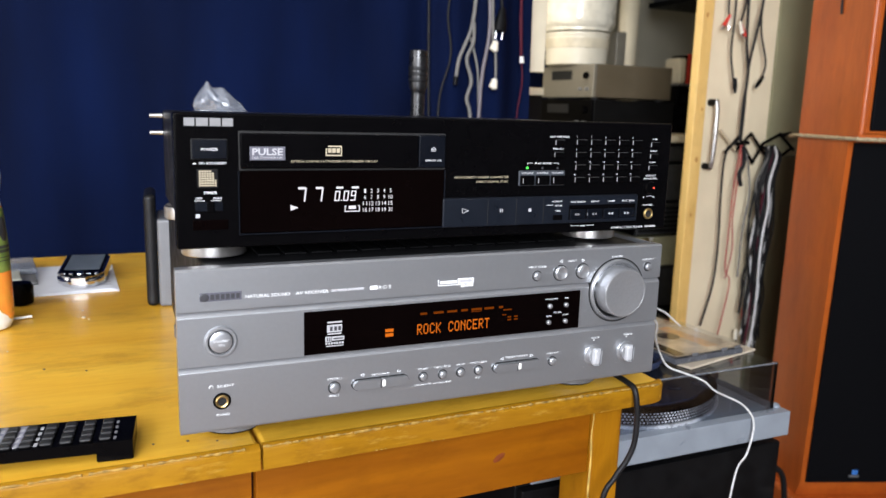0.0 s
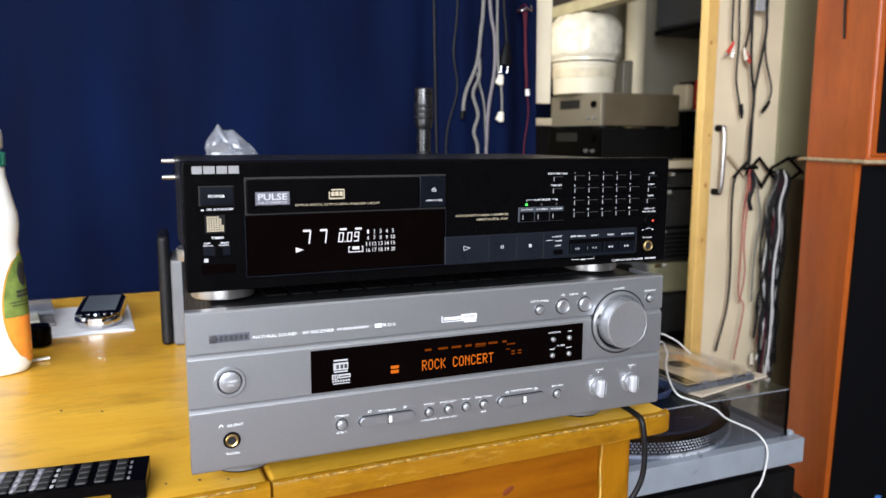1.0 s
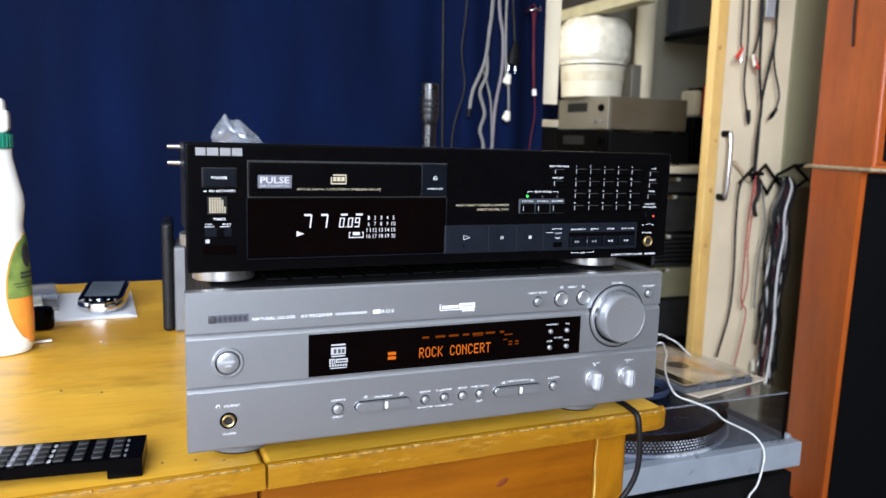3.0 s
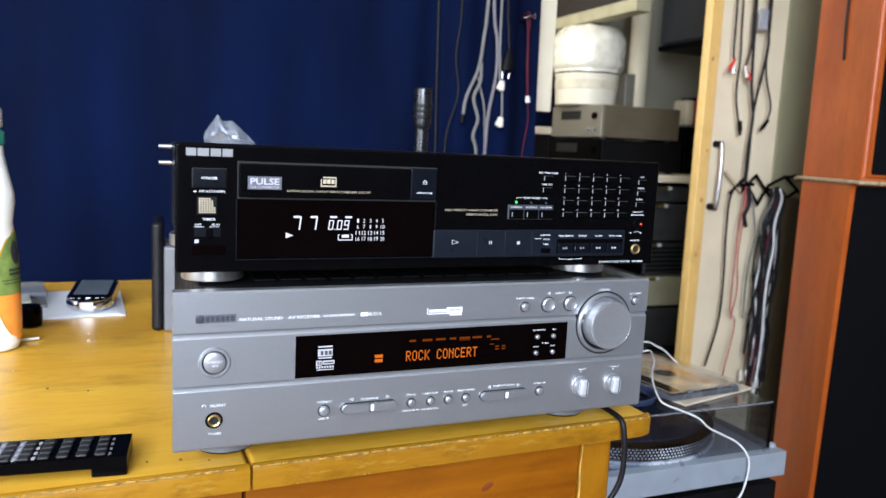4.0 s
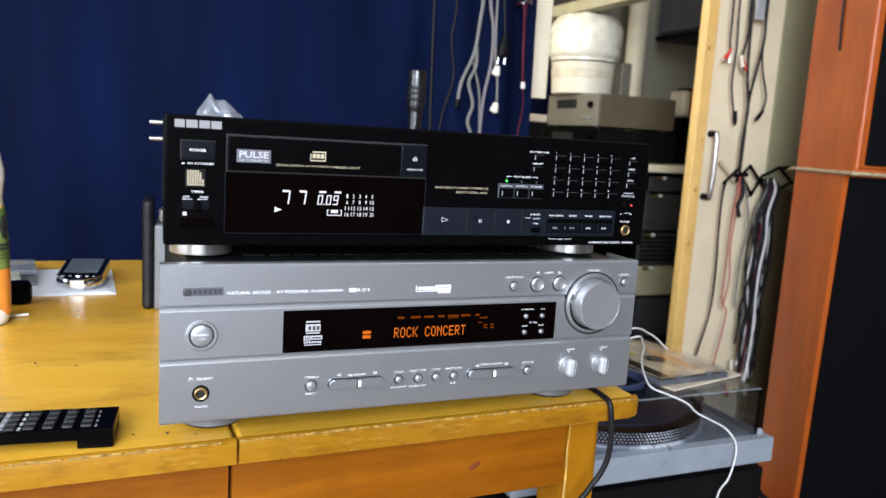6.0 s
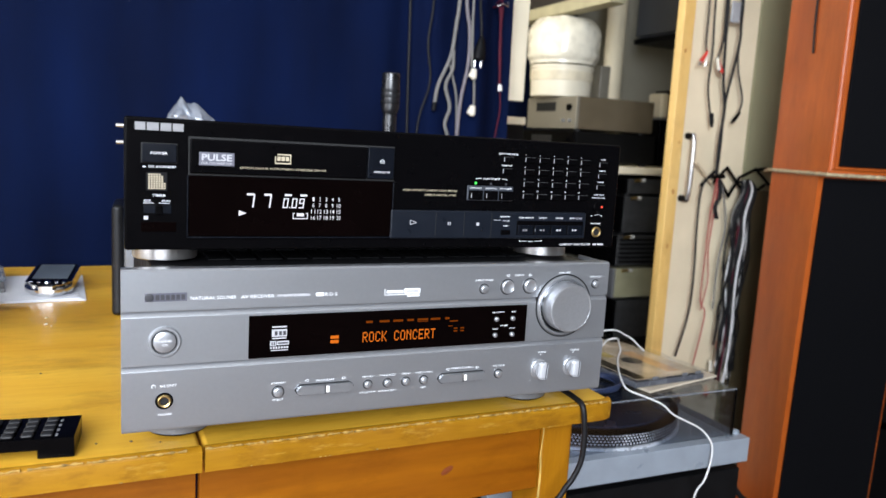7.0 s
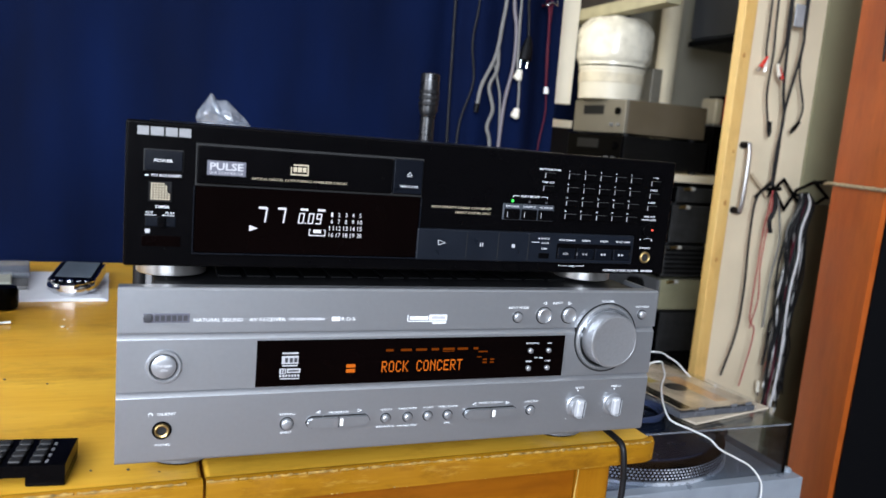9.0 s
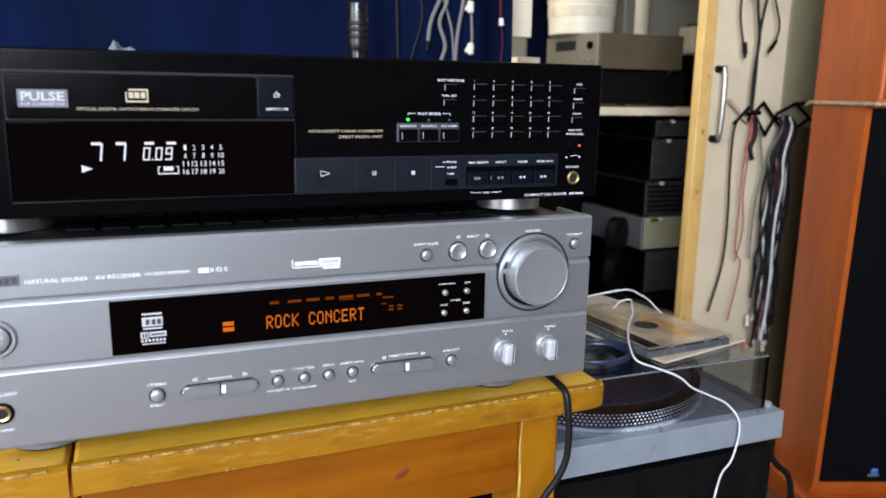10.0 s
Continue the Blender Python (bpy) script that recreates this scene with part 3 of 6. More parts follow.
for x, w in ((0.191, 0.006), (0.203, 0.009), (0.2155, 0.009), (0.2285, 0.006), (0.238, 0.010), (0.2505, 0.009), (0.2645, 0.004)):
    bar(x, x + w, 0.0962, 0.0980, win, LIT_ORANGE_DIM, YD, "lit_bar")
bar(0.238, 0.248, 0.0950, 0.0955, win, LIT_ORANGE_DIM, YD, "lit_bar")
bar(0.2690, 0.2770, 0.0938, 0.0948, win, LIT_ORANGE_DIM, YD, "lit_bar")
bar(0.2680, 0.2720, 0.0895, 0.0902, win, LIT_ORANGE_DIM, YD, "lit_bar")
for x in (0.2735, 0.2800):
    for dz in (0.0845, 0.0870):
        bar(x, x + 0.0035, dz, dz + 0.0012, win, LIT_ORANGE_DIM, YD, "lit_bar")
# maker's marks on the window as plain blocks
for z0, z1 in ((0.0885, 0.0945),):
    bar(0.1118, 0.1240, z0, z1, win, PRINT_GREY, YD, "logo_block")
    for x in (0.1140, 0.1175, 0.1208):
        bar(x, x + 0.0022, z0 + 0.0012, z1 - 0.0014, win, PRINT_DARK, YD - 0.0004, "logo_block")
bar(0.1120, 0.1238, 0.0960, 0.0972, win, PRINT_GREY, YD, "logo_bar")
bar(0.1122, 0.1236, 0.0866, 0.0876, win, PRINT_GREY, YD, "logo_bar")
bar(0.1105, 0.1152, 0.0808, 0.0850, win, PRINT_GREY, YD, "logo_block")
for x in (0.1116, 0.1134):
    bar(x, x + 0.0009, 0.0815, 0.0843, win, PRINT_DARK, YD - 0.0004, "logo_block")
bar(0.1158, 0.1258, 0.0815, 0.0848, win, PRINT_GREY, YD, "logo_bar")
bar(0.1168, 0.1248, 0.0826, 0.0837, win, PRINT_DARK, YD - 0.0004, "logo_bar")
for k in range(7):
    bar(0.1106 + k * 0.0022, 0.1120 + k * 0.0022, 0.0785, 0.0802, win, PRINT_GREY, YD, "logo_bar")
bar(0.1112, 0.1252, 0.0768, 0.0775, win, PRINT_GREY, YD, "logo_bar")


def push(name, x, z, r, y, parent, material=SILVER_LIGHT, out=0.003, ring=True, dish=False):
    m = Matrix.Translation((x, y, z)) @ FACE
    prof = [(r, -0.001), (r, out - 0.0006), (r * 0.85, out)]
    if dish:
        prof += [(r * 0.6, out - 0.0008), (0.0002, out - 0.0012)]
    else:
        prof += [(r * 0.5, out + 0.0003), (0.0002, out + 0.0004)]
    b = part(name, lathe(bm_new(), prof, m, 28), material, parent)
    if ring:
        # raised black ring drawn as the shadow round the button
        part("surround", lathe(bm_new(), [(r + 0.0003, 0.0), (r + 0.0003, 0.0004), (r + 0.0009, 0.0005), (r + 0.0010, 0.0)], m, 28), HOLE, b, "black ring for the shadow gap round the button")
    return b


for x, z in ((0.316, 0.0940), (0.3330, 0.0940), (0.3155, 0.0790), (0.3330, 0.0790)):
    push("small_button", x, z, 0.0022, YD + 0.0005, win, SILVER_LIGHT, 0.0022, False)
for x, z, t in ((0.3175, 0.1003, "RDS MODE/FREQ"), (0.3335, 0.1003, "EON"), (0.3155, 0.0848, "MODE"), (0.3330, 0.0848, "START"), (0.3245, 0.0876, "PTY SEEK")):
    words(t, x, z, 0.0014, win, PRINT, YD)
# power button
m = Matrix.Translation((0.0305, YM, 0.089)) @ FACE
part("button_ring", lathe(bm_new(), [(0.0092, 0.0), (0.0092, 0.0015), (0.0098, 0.0024), (0.0112, 0.0024), (0.0120, 0.0012), (0.0122, 0.0)], m, 48), SILVER_LIGHT, rec, "bright ring round the power button")
pb = push("power_button", 0.0305, 0.089, 0.0082, YM, rec, SILVER_LIGHT, 0.0028)
words("STANDBY", 0.0305, 0.0902, 0.0017, pb, PRINT, YM - 0.0036, 0.0110)
words("/ON", 0.0305, 0.0872, 0.0017, pb, PRINT, YM - 0.0036, 0.0045)


def jack(x, z, y, parent):
    m = Matrix.Translation((x, y, z)) @ FACE
    j = part("headphone_jack", lathe(bm_new(), [(0.0033, -0.006), (0.0033, 0.0016), (0.0043, 0.0020), (0.0050, 0.0014), (0.0053, 0.0)], m, 32), GOLD, parent, "gold ringed headphone socket")
    part("socket_hole", cyl(bm_new(), (x, y - 0.0005, z), (x, y + 0.008, z), 0.0033), HOLE, j)
    part("collar", lathe(bm_new(), [(0.0054, 0.0), (0.0054, 0.0008), (0.0064, 0.0009), (0.0067, 0.0)], m, 32), BLACK, j)
    return j


jack(0.0305, 0.042, 0.0, rec)
Y0 = -0.0003
words("SILENT", 0.0335, 0.0540, 0.0020, rec, PRINT, Y0, 0.0125)
bm = bm_new()
tube(bm, [(0.0215, Y0, 0.0530), (0.0218, Y0, 0.0548), (0.0228, Y0, 0.0551), (0.0238, Y0, 0.0548), (0.0241, Y0, 0.0530)], 0.00025, 6)
part("headphone_sign", bm, PRINT, rec)
words("PHONES", 0.0310, 0.0312, 0.0017, rec, PRINT, Y0, 0.0098)
# badge and lines of print on the top band; maker's names as plain blocks
bar(0.0165, 0.0465, 0.1205, 0.1270, rec, BADGE, -0.0005, "name_plate")
part("name_emblem", lathe(bm_new(), [(0.0032, 0), (0.0032, 0.0008), (0.0025, 0.0010), (0.0002, 0.0010)], Matrix.Translation((0.0195, -0.0004, 0.1238)) @ FACE, 24), PRINT_DARK, rec)
for k in range(6):
    bar(0.0240 + k * 0.0037, 0.0266 + k * 0.0037, 0.1218, 0.1257, rec, PRINT_DARK, -0.0009, "name_block")
words("NATURAL SOUND", 0.0492, 0.1222, 0.0025, rec, PRINT, Y0, 0.0335, align=0)
words("AV RECEIVER", 0.0872, 0.1222, 0.0025, rec, PRINT, Y0, 0.0258, align=0)
for x0, x1 in ((0.1155, 0.1195), (0.1205, 0.1280), (0.1288, 0.1420)):
    bar(x0, x1, 0.1213, 0.1232, rec, PRINT_GREY, Y0, "model_bar")
bar(0.1472, 0.1535, 0.1207, 0.1238, rec, PRINT, Y0, "logo_block")
words("R·D·S", 0.1545, 0.1222, 0.0028, rec, PRINT, Y0, 0.0105, align=0)
for x0, x1, z0, z1 in ((0.2065, 0.2071, 0.1195, 0.1250), (0.2065, 0.2390, 0.1195, 0.1201), (0.2245, 0.2392, 0.1207, 0.1250), (0.2275, 0.2388, 0.1178, 0.1189)):
    bar(x0, x1, z0, z1, rec, PRINT, Y0, "logo_bar")
bar(0.2085, 0.2235, 0.1212, 0.1236, rec, PRINT, Y0, "logo_bar")
bar(0.2262, 0.2378, 0.1216, 0.1240, rec, PRINT_GREY, Y0 - 0.0003, "logo_bar")
# right hand controls
push("button", 0.3015, 0.1225, 0.0038, 0.0, rec)
push("input_button", 0.3255, 0.1238, 0.0064, 0.0, rec, dish=True)
push("input_button", 0.3490, 0.1240, 0.0064, 0.0, rec, dish=True)
push("button", 0.4220, 0.1240, 0.0034, 0.0, rec)
for t, x, z, w in (("INPUT MODE", 0.3015, 0.1305, 0.018), ("◁", 0.3255, 0.1342, 0.003), ("INPUT", 0.3375, 0.1342, 0.0095), ("▷", 0.3490, 0.1342, 0.003), ("VOLUME", 0.3860, 0.1358, 0.0125), ("6CH INPUT", 0.4220, 0.1312, 0.0135)):
    if t in "◁▷":
        d = 1 if t == "▷" else -1
        bm = bm_new()
        tube(bm, [(x - d * 0.0013, Y0, z + 0.0012), (x + d * 0.0015, Y0, z)], 0.0002, 4)
        tube(bm, [(x - d * 0.0013, Y0, z - 0.0012), (x + d * 0.0015, Y0, z)], 0.0002, 4)
        tube(bm, [(x - d * 0.0013, Y0, z - 0.0012), (x - d * 0.0013, Y0, z + 0.0012)], 0.0002, 4)
        part("arrow_sign", bm, PRINT, rec)
    else:
        words(t, x, z, 0.0018, rec, PRINT, Y0, w)
VX, VZ = 0.3875, 0.1040
m = Matrix.Translation((VX, 0.0, VZ)) @ FACE
ring = part("volume_ring", lathe(bm_new(), [(0.0255, -0.003), (0.0255, 0.001), (0.0262, 0.0025), (0.0280, 0.0025), (0.0292, 0.0010), (0.0296, -0.0035)], m, 64), SILVER, rec, "grey ring round the volume knob")
part("volume_outline", lathe(bm_new(), [(0.0292, 0.0), (0.0294, 0.0006), (0.0305, 0.0007), (0.0307, -0.0035)], m, 64), HOLE, rec, "dark outline round the ring")
part("volume_gap", lathe(bm_new(), [(0.0001, -0.0034), (0.0256, -0.0034), (0.0256, -0.0030), (0.0001, -0.0030)], m, 48), HOLE, ring)
part("volume_knob", lathe(bm_new(), [(0.0232, -0.003), (0.0232, 0.001), (0.0228, 0.0135), (0.0221, 0.0148), (0.0208, 0.0151), (0.0201, 0.0147), (0.0001, 0.0145)], m, 64), KNOB, rec, "large satin volume knob", 30)
# lower row
SX = [(0.118, 0.0042, "button"), (0.195, 0.0033, "button"), (0.213, 0.0033, "button"), (0.230, 0.0033, "button"), (0.247, 0.0033, "button"), (0.322, 0.0035, "button")]
for x, r, n in SX:
    push(n, x, 0.0418, r, 0.0, rec)
for t, x, z, w in (("STEREO", 0.1182, 0.0493, 0.0118), ("EFFECT", 0.1180, 0.0350, 0.0085), ("PROGRAM", 0.1572, 0.0488, 0.0150), ("MEMORY", 0.1950, 0.0488, 0.0095), ("TUNING MODE", 0.2125, 0.0488, 0.0150),
                   ("FM/AM", 0.2300, 0.0488, 0.0080), ("PRESET/TUNING", 0.2470, 0.0488, 0.0165), ("MAN'L/AUTO FM", 0.1950, 0.0350, 0.0145), ("AUTO/MAN'L MONO", 0.2130, 0.0348, 0.0165), ("EDIT", 0.2470, 0.0350, 0.0050),
                   ("PRESET/TUNING", 0.2848, 0.0502, 0.0215), ("A/B/C/D/E", 0.3220, 0.0495, 0.0125), ("BASS", 0.3680, 0.0595, 0.0085), ("TREBLE", 0.4045, 0.0595, 0.0105)):
    words(t, x, z, 0.0016, rec, PRINT, Y0, w)
for x, d in ((0.1415, -1), (0.1735, 1), (0.2700, -1), (0.3000, 1)):
    z = 0.0495
    bm = bm_new()
    for a, b in (((-1, 1), (1, 0)), ((-1, -1), (1, 0)), ((-1, -1), (-1, 1))):
        tube(bm, [(x + d * a[0] * 0.0013, Y0, z + a[1] * 0.0011), (x + d * b[0] * 0.0015, Y0, z + b[1] * 0.0011)], 0.0002, 4)
    part("arrow_sign", bm, PRINT, rec)
for x0, x1 in ((0.1330, 0.1812), (0.2612, 0.3085)):
    mid = (x0 + x1) / 2
    # black plate behind the keys gives their outline and drop shadow
    rk = part("rocker_shadow_gap", slab(bm_new(), x0 - 0.0011, x1 + 0.0010, 0.0369, 0.0466, -0.0006, 0.004, (0.0043,) * 4), HOLE, rec, "black outline for the gap and shadow round the rocker")
    part("rocker", slab(bm_new(), x0, mid - 0.0004, 0.0380, 0.0456, -0.0034, 0.004, (0.0036, 0.0003, 0.0003, 0.0036)), SILVER, rk, "silver rocker half")
    part("rocker", slab(bm_new(), mid + 0.0004, x1, 0.0380, 0.0456, -0.0034, 0.004, (0.0003, 0.0036, 0.0036, 0.0003)), SILVER, rk, "silver rocker half")
    part("rocker_notch", box(bm_new(), mid + 0.0006, mid + 0.0036, -0.0040, 0.0, 0.0388, 0.0447, 0.0008, 2), WHITE, rk)
for x, tilt in ((0.3665, 4), (0.4030, 2)):
    m = Matrix.Translation((x, 0, 0.0430)) @ FACE
    part("knob_plate", lathe(bm_new(), [(0.0098, -0.001), (0.0098, 0.0012), (0.0088, 0.0020), (0.0001, 0.0020)], m, 40), SILVER_LIGHT, rec)
    kb = part("tone_knob", lathe(bm_new(), [(0.0080, 0.001), (0.0077, 0.0042), (0.0072, 0.0050), (0.0001, 0.0050)], m, 40), SILVER_LIGHT, rec, "small silver tone knob")
    part("grip_bar", box(bm_new(), -0.0046, 0.0046, -0.0088, -0.0045, -0.0084, 0.0084, 0.0034, 5, Matrix.Translation((x, 0, 0.0430)) @ Matrix.Rotation(radians(tilt), 4, "Y")), GRIP, kb)
    part("grip_slit", box(bm_new(), 0.0022, 0.0028, -0.0090, -0.0084, -0.0074, 0.0074, 0, 1, Matrix.Translation((x, 0, 0.0430)) @ Matrix.Rotation(radians(tilt), 4, "Y")), PRINT_DARK, kb)
    bar(x - 0.0004, x + 0.0004, 0.0565, 0.0578, rec, PRINT, Y0, "tick")
    bar(x - 0.0100, x - 0.0085, 0.0318, 0.0322, rec, PRINT_GREY, Y0, "tick")
    bar(x + 0.0085, x + 0.0100, 0.0318, 0.0322, rec, PRINT_GREY, Y0, "tick")

# ---- compact disc player ----
cd = thing("cd_player", 0.0025, 0.005, 0.895, 0, "black compact disc player with lit display on chrome feet", "CD player")
CW, CB, CT = 0.440, 0.014, 0.1125


def cz(z):
    return z - 0.145  # heights over the table top, given over the player's feet


face = part("front_panel", box(bm_new(), 0.0, CW, 0.0, 0.014, CB, CT, 0.0020, 3), BLACK, cd, "black satin fascia")
part("chassis", box(bm_new(), 0.012, CW - 0.006, 0.014, 0.31, CB + 0.002, CT - 0.0025, 0.002, 2), DARKMETAL, cd, "black metal casing")
for x in (0.0325, 0.393):
    for y in (0.058, 0.26):
        ft = part("foot", lathe(bm_new(), [(0.0245, 0.0), (0.0255, 0.0008), (0.0255, 0.0118), (0.0248, 0.0128), (0.0235, 0.0130), (0.0235, 0.0140)], Matrix.Translation((x, y, 0)), 56), FOOT_METAL, cd, "polished metal disc foot")
        part("foot_pad", cyl(bm_new(), (x, y, 0.0131), (x, y, 0.0139), 0.0240, None, 40), BLACK_SOFT, ft)
YF = -0.0003


def cwords(t, x, z, h, w=None, material=PRINT, parent=cd, y=YF, align=0.5, slant=0.0):
    return words(t, x - 0.0025, cz(z), h, parent, material, y, w, "printed_text", align, slant)


def cbar(x0, x1, z0, z1, material=PRINT, y=YF, name="print_bar", parent=cd):
    return bar(x0 - 0.0025, x1 - 0.0025, cz(z0), cz(z1), parent, material, y, name)


def cbox(name, x0, x1, z0, z1, y0, y1, material, parent=cd, r=0.0006, label=""):
    return part(name, box(bm_new(), x0 - 0.0025, x1 - 0.0025, y0, y1, cz(z0), cz(z1), r, 2), material, parent, label)


# maker's name as plain pale blocks
for x0, x1 in ((0.0098, 0.0170), (0.0180, 0.0262), (0.0274, 0.0350), (0.0360, 0.0436)):
    cbar(x0, x1, 0.2480, 0.2538, NAME_GREY, YF, "name_block")
cbox("button_gap", 0.0138, 0.0396, 0.2240, 0.2392, -0.0002, 0.004, HOLE)
pw = cbox("power_button", 0.0146, 0.0388, 0.2247, 0.2385, -0.0022, 0.004, BLUEBLACK)
cwords("POWER", 0.0265, 0.2316, 0.0020, 0.0115, PRINT, pw, -0.0025)
cwords("ON", 0.0210, 0.2216, 0.0017, 0.0038)
cwords("STANDBY", 0.0325, 0.2216, 0.0017, 0.0122)
cbar(0.0152, 0.0172, 0.2209, 0.2217)
cbar(0.0243, 0.0258, 0.2209, 0.2213), cbar(0.0243, 0.0258, 0.2216, 0.2220)
rem = cbox("sensor_grid", 0.0175, 0.0325, 0.2035, 0.2175, -0.0004, 0.003, BLACK_SOFT)
cols = [7, 7, 7, 7, 7, 6, 3]
for i, n in enumerate(cols):
    for j in range(n):
        x = 0.0190 + i * 0.0018
        z = 0.2050 + j * 0.0017
        part("dot", box(bm_new(), x - 0.0025, x - 0.0012, -0.0008, 0.0, cz(z), cz(z) + 0.0012), PRINT_GOLD, rem)
cwords("TIMER", 0.0265, 0.2002, 0.0018, 0.0095)
cwords("OFF", 0.0185, 0.1962, 0.0015, 0.0048)
cwords("PLAY", 0.0318, 0.1962, 0.0015, 0.0062)
cbar(0.0155, 0.0228, 0.1943, 0.1946), cbar(0.0268, 0.0342, 0.1943, 0.1946)
cbox("switch_slot", 0.0158, 0.0355, 0.1865, 0.1935, -0.0003, 0.003, BLUEBLACK)
cbox("slide_switch", 0.0238, 0.0288, 0.1862, 0.1938, -0.0030, 0.002, BLACK)
cbar(0.0160, 0.0190, 0.1820, 0.1848, PRINT_GREY)
cbox("sensor_window", 0.0138, 0.0390, 0.1728, 0.1805, -0.0004, 0.003, GLASS_DARK)
# tray and display
tray = cbox("disc_tray", 0.0480, 0.1868, 0.2178, 0.2435, -0.0035, 0.006, BLACK, r=0.001, label="black disc tray door")
oc = cbox("open_button", 0.1876, 0.2108, 0.2178, 0.2440, -0.0030, 0.006, BLUEBLACK, r=0.001)
cbox("tray_gap", 0.0470, 0.2118, 0.2160, 0.2452, -0.0004, 0.003, HOLE)
cbar(0.0545, 0.0803, 0.2240, 0.2340, BADGE, -0.0039, "badge", tray)
words("PULSE", 0.0649, cz(0.2302), 0.0052, tray, PRINT_GREY, -0.0042, 0.0222, bold=0.025)
cwords("D/A CONVERTER", 0.0674, 0.2258, 0.0017, 0.0225, PRINT_GREY, tray, -0.0042)
bm = bm_new()
for a, b, c, d in ((0.1112, 0.1238, 0.2272, 0.2282), (0.1130, 0.1238, 0.2340, 0.2350), (0.1112, 0.1120, 0.2282, 0.2330), (0.1230, 0.1238, 0.2282, 0.2340), (0.1130, 0.1156, 0.2296, 0.2330), (0.1162, 0.1190, 0.2296, 0.2330), (0.1197, 0.1222, 0.2296, 0.2330)):
    box(bm, a - 0.0025, b - 0.0025, -0.0038, -0.0034, cz(c), cz(d))
part("logo_block", bm, PRINT_GOLD, tray)
cwords("OPTICAL DIGITAL OUTPUT/SERVO STABILIZER CIRCUIT", 0.0845, 0.2232, 0.0016, 0.0680, PRINT_GOLD, tray, -0.0038, 0.0)
bm = bm_new()
tube(bm, [(0.1955, -0.0033, cz(0.2325)), (0.1975, -0.0033, cz(0.2345))], 0.0002, 4)
tube(bm, [(0.1995, -0.0033, cz(0.2325)), (0.1975, -0.0033, cz(0.2345))], 0.0002, 4)
tube(bm, [(0.1955, -0.0033, cz(0.2325)), (0.1995, -0.0033, cz(0.2325))], 0.0002, 4)
tube(bm, [(0.1955, -0.0033, cz(0.2313)), (0.1995, -0.0033, cz(0.2313))], 0.0002, 4)
part("eject_sign", bm, PRINT, oc)
cwords("OPEN/CLOSE", 0.2000, 0.2238, 0.0014, 0.0140, PRINT, oc, -0.0033)
cwin = cbox("display_window", 0.0475, 0.2108, 0.1697, 0.2160, -0.0016, 0.004, GLASS_DARK, r=0.0008, label="dark reddish display glass with lit white figures")
YW = -0.0021
bm = bm_new()
for a, b, c, d in ((0.0462, 0.2120, 0.1682, 0.1694), (0.0462, 0.0473, 0.1694, 0.2158), (0.2110, 0.2120, 0.1694, 0.2158)):
    box(bm, a - 0.0025, b - 0.0025, -0.0020, 0.003, cz(c), cz(d), 0.0004, 1)
part("window_frame", bm, BLUEBLACK, cd, "thin raised rim round the display")
SEG = {"0": "abcdef", "1": "bc", "2": "abged", "3": "abgcd", "4": "fgbc", "5": "afgcd", "7": "abc", "9": "abcdfg"}


def digit(ch, x, z, w, h):
    t = 0.0011 if h > 0.01 else 0.0008
    spots = {"a": (0, h - t, w, h), "d": (0, 0, w, t), "g": (0, h / 2 - t / 2, w, h / 2 + t / 2), "f": (0, h / 2, t, h), "b": (w - t, h / 2, w, h), "e": (0, 0, t, h / 2), "c": (w - t, 0, w, h / 2)}
    bm = bm_new()
    sh = Matrix.Translation((x - 0.0025, 0, cz(z))) @ Matrix(((1, 0, 0.12, 0), (0, 1, 0, 0), (0, 0, 1, 0), (0, 0, 0, 1)))
    for s in SEG[ch]:
        a, b, c, d = spots[s]
        box(bm, a, c, YW, YW + 0.0004, b, d, 0, 2, sh)
    part("lit_digit", bm, LIT_WHITE, cwin)


for ch, x, h in (("7", 0.0905, 0.0105), ("7", 0.1035, 0.0105), ("0", 0.1184, 0.0078), ("0", 0.1254, 0.0078), ("9", 0.1312, 0.0078)):
    digit(ch, x, 0.1925, 0.0052 if h > 0.01 else 0.0040, h)
for x in (0.0905, 0.1040, 0.1200, 0.1325):
    cbar(x, x + 0.0055, 0.2020, 0.2036, LIT_WHITE, YW, "lit_bar", cwin)
cbar(0.1236, 0.1244, 0.1925, 0.1934, LIT_WHITE, YW, "lit_bar", cwin)
bm = bm_new()
vs = [bm.verts.new((x - 0.0025, y, cz(z))) for y in (YW, YW + 0.0004) for x, z in ((0.0845, 0.1902), (0.0845, 0.1858), (0.0905, 0.1880))]
bm.faces.new(vs[:3]), bm.faces.new(vs[3:][::-1])
for k in range(3):
    bm.faces.new((vs[k], vs[(k + 1) % 3], vs[3 + (k + 1) % 3], vs[3 + k]))
part("lit_arrow", bm, LIT_WHITE, cwin)
for x0, x1, z0, z1 in ((0.1268, 0.1274, 0.1838, 0.1885), (0.1384, 0.1390, 0.1838, 0.1885), (0.1268, 0.1390, 0.1838, 0.1845), (0.1268, 0.1283, 0.1880, 0.1886), (0.1375, 0.1390, 0.1880, 0.1886), (0.1300, 0.1358, 0.1860, 0.1885)):
    cbar(x0, x1, z0, z1, LIT_WHITE, YW, "lit_bar", cwin)
for n in range(20):
    words(str(n + 1), 0.1432 - 0.0025 + (n % 5) * 0.0053, cz(0.2000 - (n // 5) * 0.0050), 0.0032, cwin, LIT_WHITE, YW, 0.0016 if n < 9 else 0.0034, "lit_number")
# right half of the fascia
cwords("HIGH DENSITY LINEAR CONVERTER", 0.2205, 0.2096, 0.0018, 0.0505, PRINT_GOLD, align=0.0, slant=0.25)
